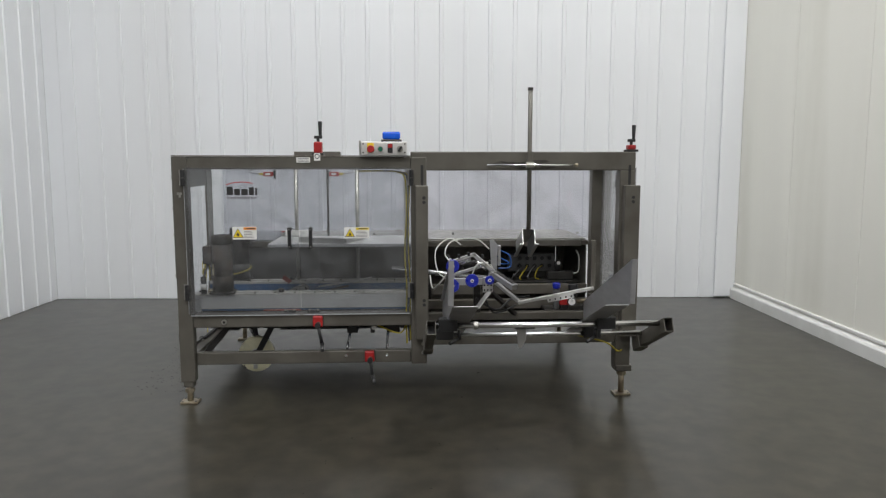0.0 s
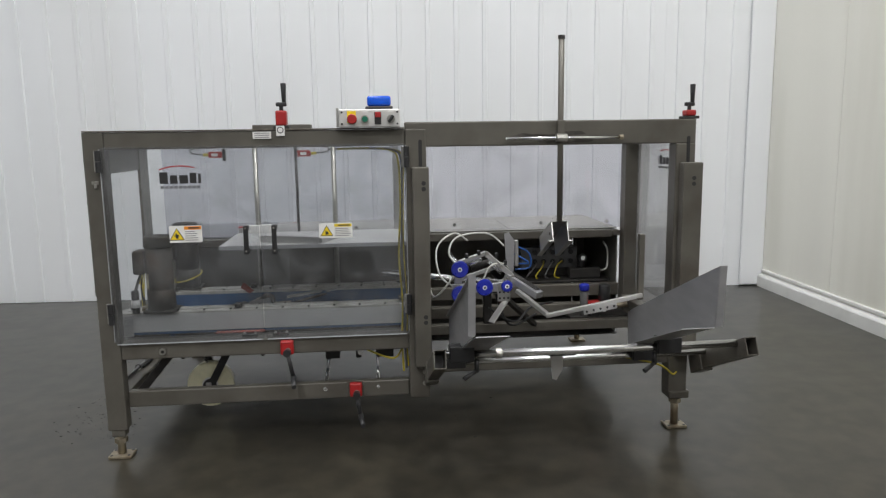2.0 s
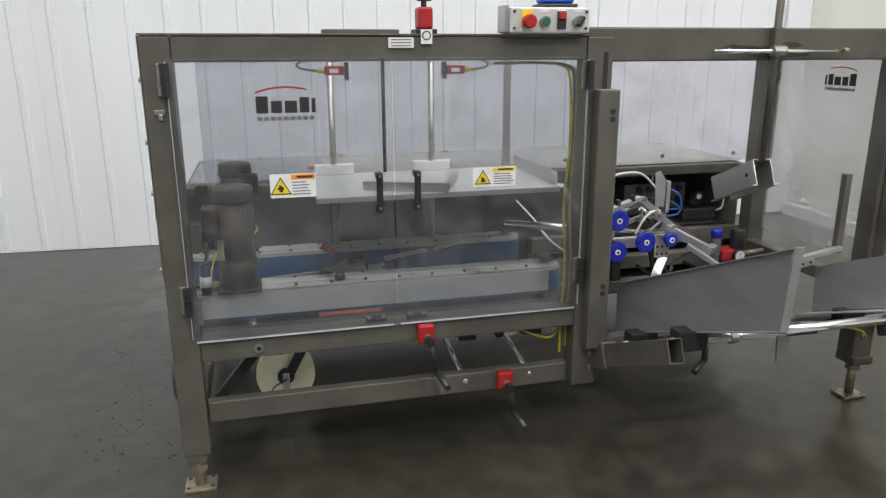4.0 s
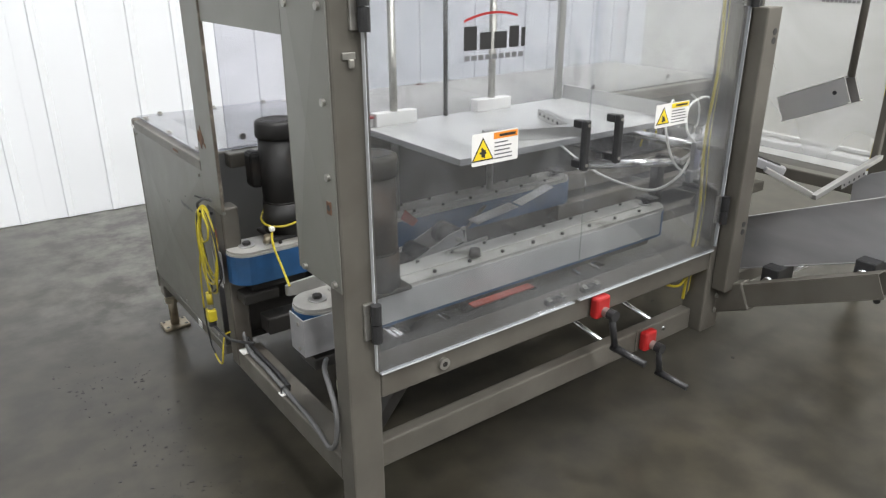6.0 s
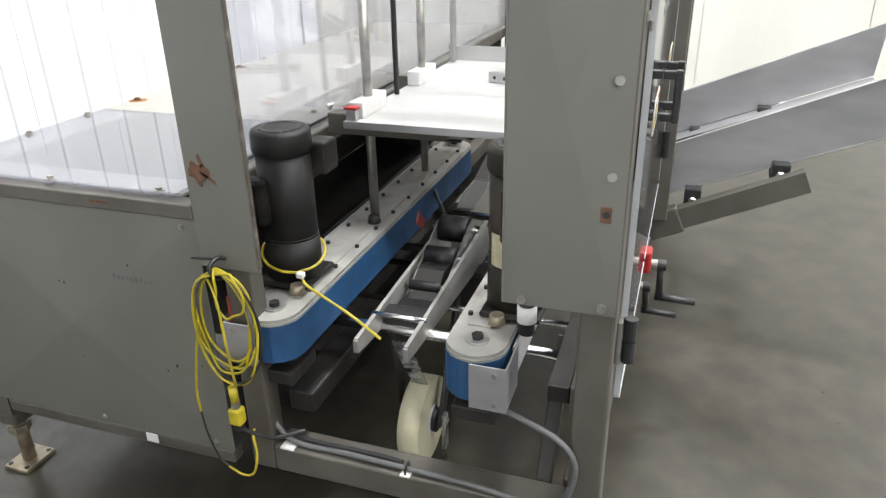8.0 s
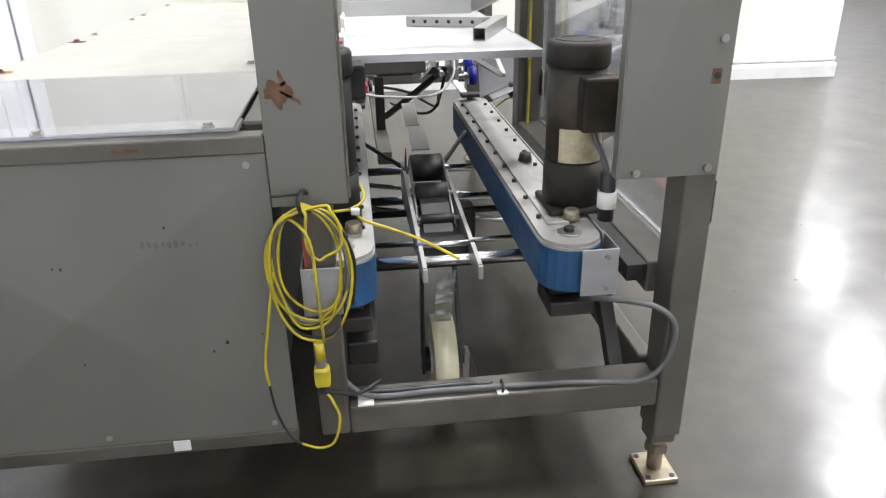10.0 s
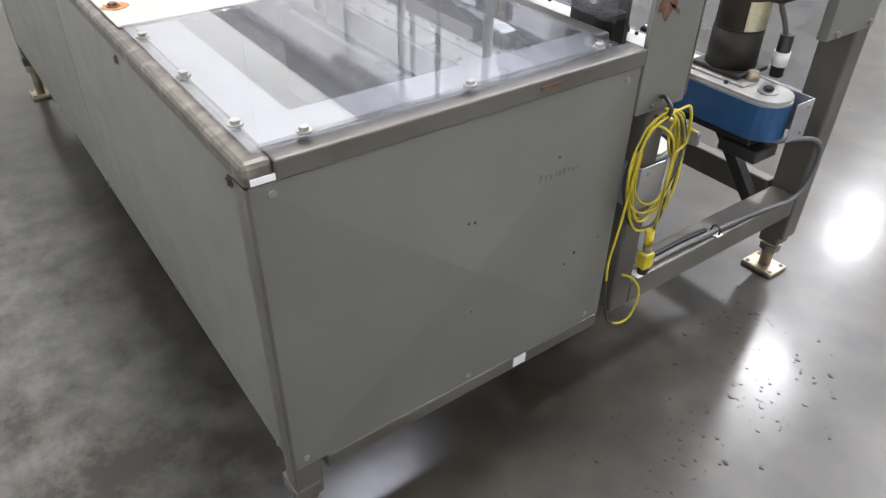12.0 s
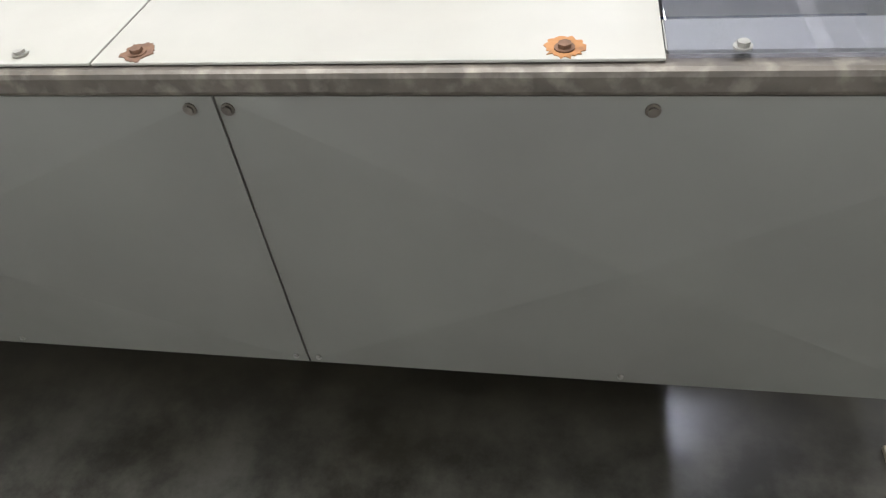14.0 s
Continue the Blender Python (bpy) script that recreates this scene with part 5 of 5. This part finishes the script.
part("shaft", rod((1.335, -0.12, 0.385), (2.435, -0.12, 0.385), 0.0125, 16), M_CHROME, mag, "bright steel shaft", True)
part("shaft_stop", rod((1.52, -0.37, 0.492), (1.54, -0.37, 0.492), 0.02, 14), M_ZINC, mag)
for x in (1.45, 2.12):
    kn = part("clamp_handle", rod((x, -0.37, 0.47), (x, -0.37, 0.425), 0.009, 10), M_BLACK, mag, "", True)
    part("clamp_lever", rod((x, -0.37, 0.43), (x - 0.05, -0.40, 0.41), 0.007, 10, 0.009), M_BLACK, kn, "", True)
part("hanging_plate", prism([(1.74, 0.47), (1.79, 0.47), (1.79, 0.40), (1.765, 0.355), (1.75, 0.36)], "y", -0.30, -0.295), M_STAINLESS, mag)
part("plate_carrier", box(1.72, 1.82, -0.37, -0.29, 0.4705, 0.478, 0.002), M_DARK, mag)
part("yellow_wire", hose([(2.1, -0.1, 0.37), (2.25, -0.1, 0.33), (2.33, -0.05, 0.27), (2.37, 0.0, 0.26)], 0.004), M_YELLOW, mag)
stop = thing("carton_stop", (2.2, 0.0, 0.56), "perforated square bar with an upright stop post", "carton stop")
part("bar", beam((1.797, 0.008, 0.527), (2.204, -0.010, 0.607), 0.02, 0.018), M_STAINLESS, stop, "bright square bar")
part("rear_leg", beam((1.806, 0.018, 0.530), (1.70, 0.14, 0.612), 0.02, 0.018), M_STAINLESS, stop)
part("perforated_strap", beam((1.955, -0.006, 0.541), (2.095, -0.014, 0.568), 0.004, 0.026), M_STAINLESS, stop, "perforated flat strap")
part("post", box(2.189, 2.213, -0.006, 0.018, 0.585, 0.863, 0.002), M_FRAME, stop)
for k in range(5):
    q = Vector((1.968, -0.0085, 0.5435)).lerp(Vector((2.082, -0.0165, 0.5655)), k / 4)
    part("hole", rod(q, q + Vector((0, -0.0012, 0)), 0.005, 10), M_LBLACK, stop)
es2 = part("post_switch", box(2.38, 2.41, 0.08, 0.11, 0.96, 1.06, 0.004), M_RED, erector, "red safety switch")
part("switch_lead", hose([(2.395, 0.095, 0.96), (2.39, 0.1, 0.9), (2.395, 0.095, 0.7), (2.39, 0.1, 0.5)], 0.004), M_YELLOW, es2)

part("red_strip", box(-0.0006, -0.0002, 0.709, 0.716, 0.515, 0.602), M_ORANGE, erector, "worn red strip")

# ---- cables ----
coil = thing("coiled_cable", (-0.03, 0.70, 0.2), "coiled yellow cable hung from a black tie on the end column", "cable")
rnd = random.Random(21)
pts = []
for k in range(6 * 9):
    a, lp = 6.2832 * k / 9 + 1.57, k // 9
    if k % 9 == 0:
        ry, rz, oy, ox = 0.05 + 0.022 * rnd.random(), 0.092 + 0.03 * rnd.random(), 0.02 * (rnd.random() - 0.5), 0.03 * rnd.random()
        if lp == 3:
            ry, rz, oy = 0.028, 0.045, -0.025
    pts.append((-0.014 - ox - 0.006 * rnd.random(), 0.705 + oy + ry * math.cos(a) + 0.01 * (rnd.random() - 0.5), 0.672 - rz + rz * math.sin(a) + 0.008 * (rnd.random() - 0.5)))
pts += [(-0.05, 0.70, 0.62), (-0.05, 0.695, 0.52), (-0.045, 0.692, 0.43)]
part("coil", hose(pts, 0.0027, 6, 4), M_YELLOW, coil, "yellow cable loops", True)
for mat_, rr, ry, rz, label in ((M_BLACK, 0.0026, 0.072, 0.118, "black cable loops"), (M_CABLE, 0.0026, 0.060, 0.104, "dark cable loops")):
    pts = [(-0.02 - 0.018 * rnd.random(), 0.703 + ry * math.cos(t_) + 0.008 * (rnd.random() - 0.5), 0.668 - rz + rz * math.sin(t_)) for t_ in [1.57 + 0.7 * k for k in range(13)]]
    part("coil", hose(pts, rr, 6, 5), mat_, coil, label, True)
part("plug", rod((-0.045, 0.702, 0.43), (-0.045, 0.70, 0.395), 0.0085, 12), M_YELLOW, coil, "yellow plug", True)
part("plug_nut", rod((-0.045, 0.70, 0.396), (-0.045, 0.70, 0.382), 0.009, 12), M_ZINC, coil)
part("connector", box(-0.058, -0.033, 0.687, 0.714, 0.344, 0.381, 0.005), M_YELLOW, coil, "square yellow connector")
part("connector_tip", rod((-0.045, 0.70, 0.342), (-0.045, 0.70, 0.33), 0.011, 12), M_BLACK, coil)
part("tail", hose([(-0.045, 0.70, 0.332), (-0.03, 0.66, 0.31), (-0.01, 0.64, 0.295), (0.03, 0.6, 0.292)], 0.004), M_BLACK, coil)
part("tail", hose([(-0.03, 0.765, 0.56), (-0.035, 0.782, 0.47), (-0.035, 0.796, 0.39), (-0.036, 0.794, 0.345)], 0.0026), M_YELLOW, coil, "", True)
part("tail", hose([(-0.036, 0.794, 0.345), (-0.036, 0.788, 0.29), (-0.036, 0.77, 0.235), (-0.035, 0.75, 0.213)], 0.0024), M_BLACK, coil, "", True)
part("tail", hose([(-0.035, 0.75, 0.213), (-0.035, 0.72, 0.2), (-0.035, 0.692, 0.21), (-0.033, 0.678, 0.26), (-0.02, 0.69, 0.292), (0.0, 0.70, 0.294)], 0.0026), M_YELLOW, coil, "", True)
part("tie", hose([(-0.006, 0.70, 0.685), (-0.02, 0.707, 0.692), (-0.04, 0.712, 0.68), (-0.03, 0.708, 0.655), (-0.006, 0.703, 0.65)], 0.004), M_BLACK, coil, "black cable tie")
part("tie_tail", rod((-0.012, 0.707, 0.686), (-0.03, 0.755, 0.69), 0.0025, 6), M_BLACK, coil)
cond = thing("grey_conduit", (0.03, 0.37, 0.29), "grey cable clipped along the end rail", "cable")
part("cable", hose([(0.05, 0.70, 0.36), (0.03, 0.675, 0.31), (0.02, 0.62, 0.266), (0.018, 0.5, 0.266), (0.014, 0.37, 0.266), (0.01, 0.25, 0.265), (0.004, 0.17, 0.262), (-0.006, 0.10, 0.265), (-0.01, 0.06, 0.30), (-0.01, 0.045, 0.36), (-0.008, 0.055, 0.40), (0.0, 0.09, 0.425), (0.02, 0.15, 0.432), (0.05, 0.2, 0.425), (0.07, 0.24, 0.42)], 0.006, 8), M_CABLE, cond, "", True)
part("cable", hose([(0.05, 0.70, 0.34), (0.035, 0.66, 0.274), (0.034, 0.6, 0.264), (0.034, 0.45, 0.264), (0.03, 0.385, 0.263)], 0.006, 8), M_BLACK, cond, "", True)
part("clip", box(-0.002, 0.022, 0.36, 0.38, 0.2575, 0.2605), M_LABEL, cond, "white cable clip")
part("clip_tie", hose([(0.002, 0.37, 0.261), (0.006, 0.369, 0.277), (0.02, 0.369, 0.278), (0.026, 0.37, 0.261)], 0.0025), M_BLACK, cond)
part("clip", box(0.0, 0.03, 0.615, 0.645, 0.2575, 0.2605), M_LABEL, cond, "white cable clip")

# ---- grit on the floor ----
rnd = random.Random(7)
bm = bmesh.new()
for k in range(300):
    ca = rnd.choice(((-0.24, 0.41, 0.16), (-0.2, 0.62, 0.17), (-0.26, 0.74, 0.16), (-0.33, 1.2, 0.14), (-0.21, 1.1, 0.15), (-0.08, 0.36, 0.1), (0.8, -1.4, 1.2)))
    x, y = ca[0] + rnd.gauss(0, ca[2] * 0.45), ca[1] + rnd.gauss(0, ca[2] * 0.8)
    q = 0.001 + 0.005 * rnd.random() ** 3
    prism([(x + q * (0.5 + rnd.random()) * math.cos(6.2832 * j / 6), y + q * (0.4 + rnd.random()) * math.sin(6.2832 * j / 6)) for j in range(6)], "z", 0.0002, 0.0014, bm)
solid("floor_grit", bm, M_GRIT, "loose dark grit and flakes scattered on the floor", "grit", "stuff")
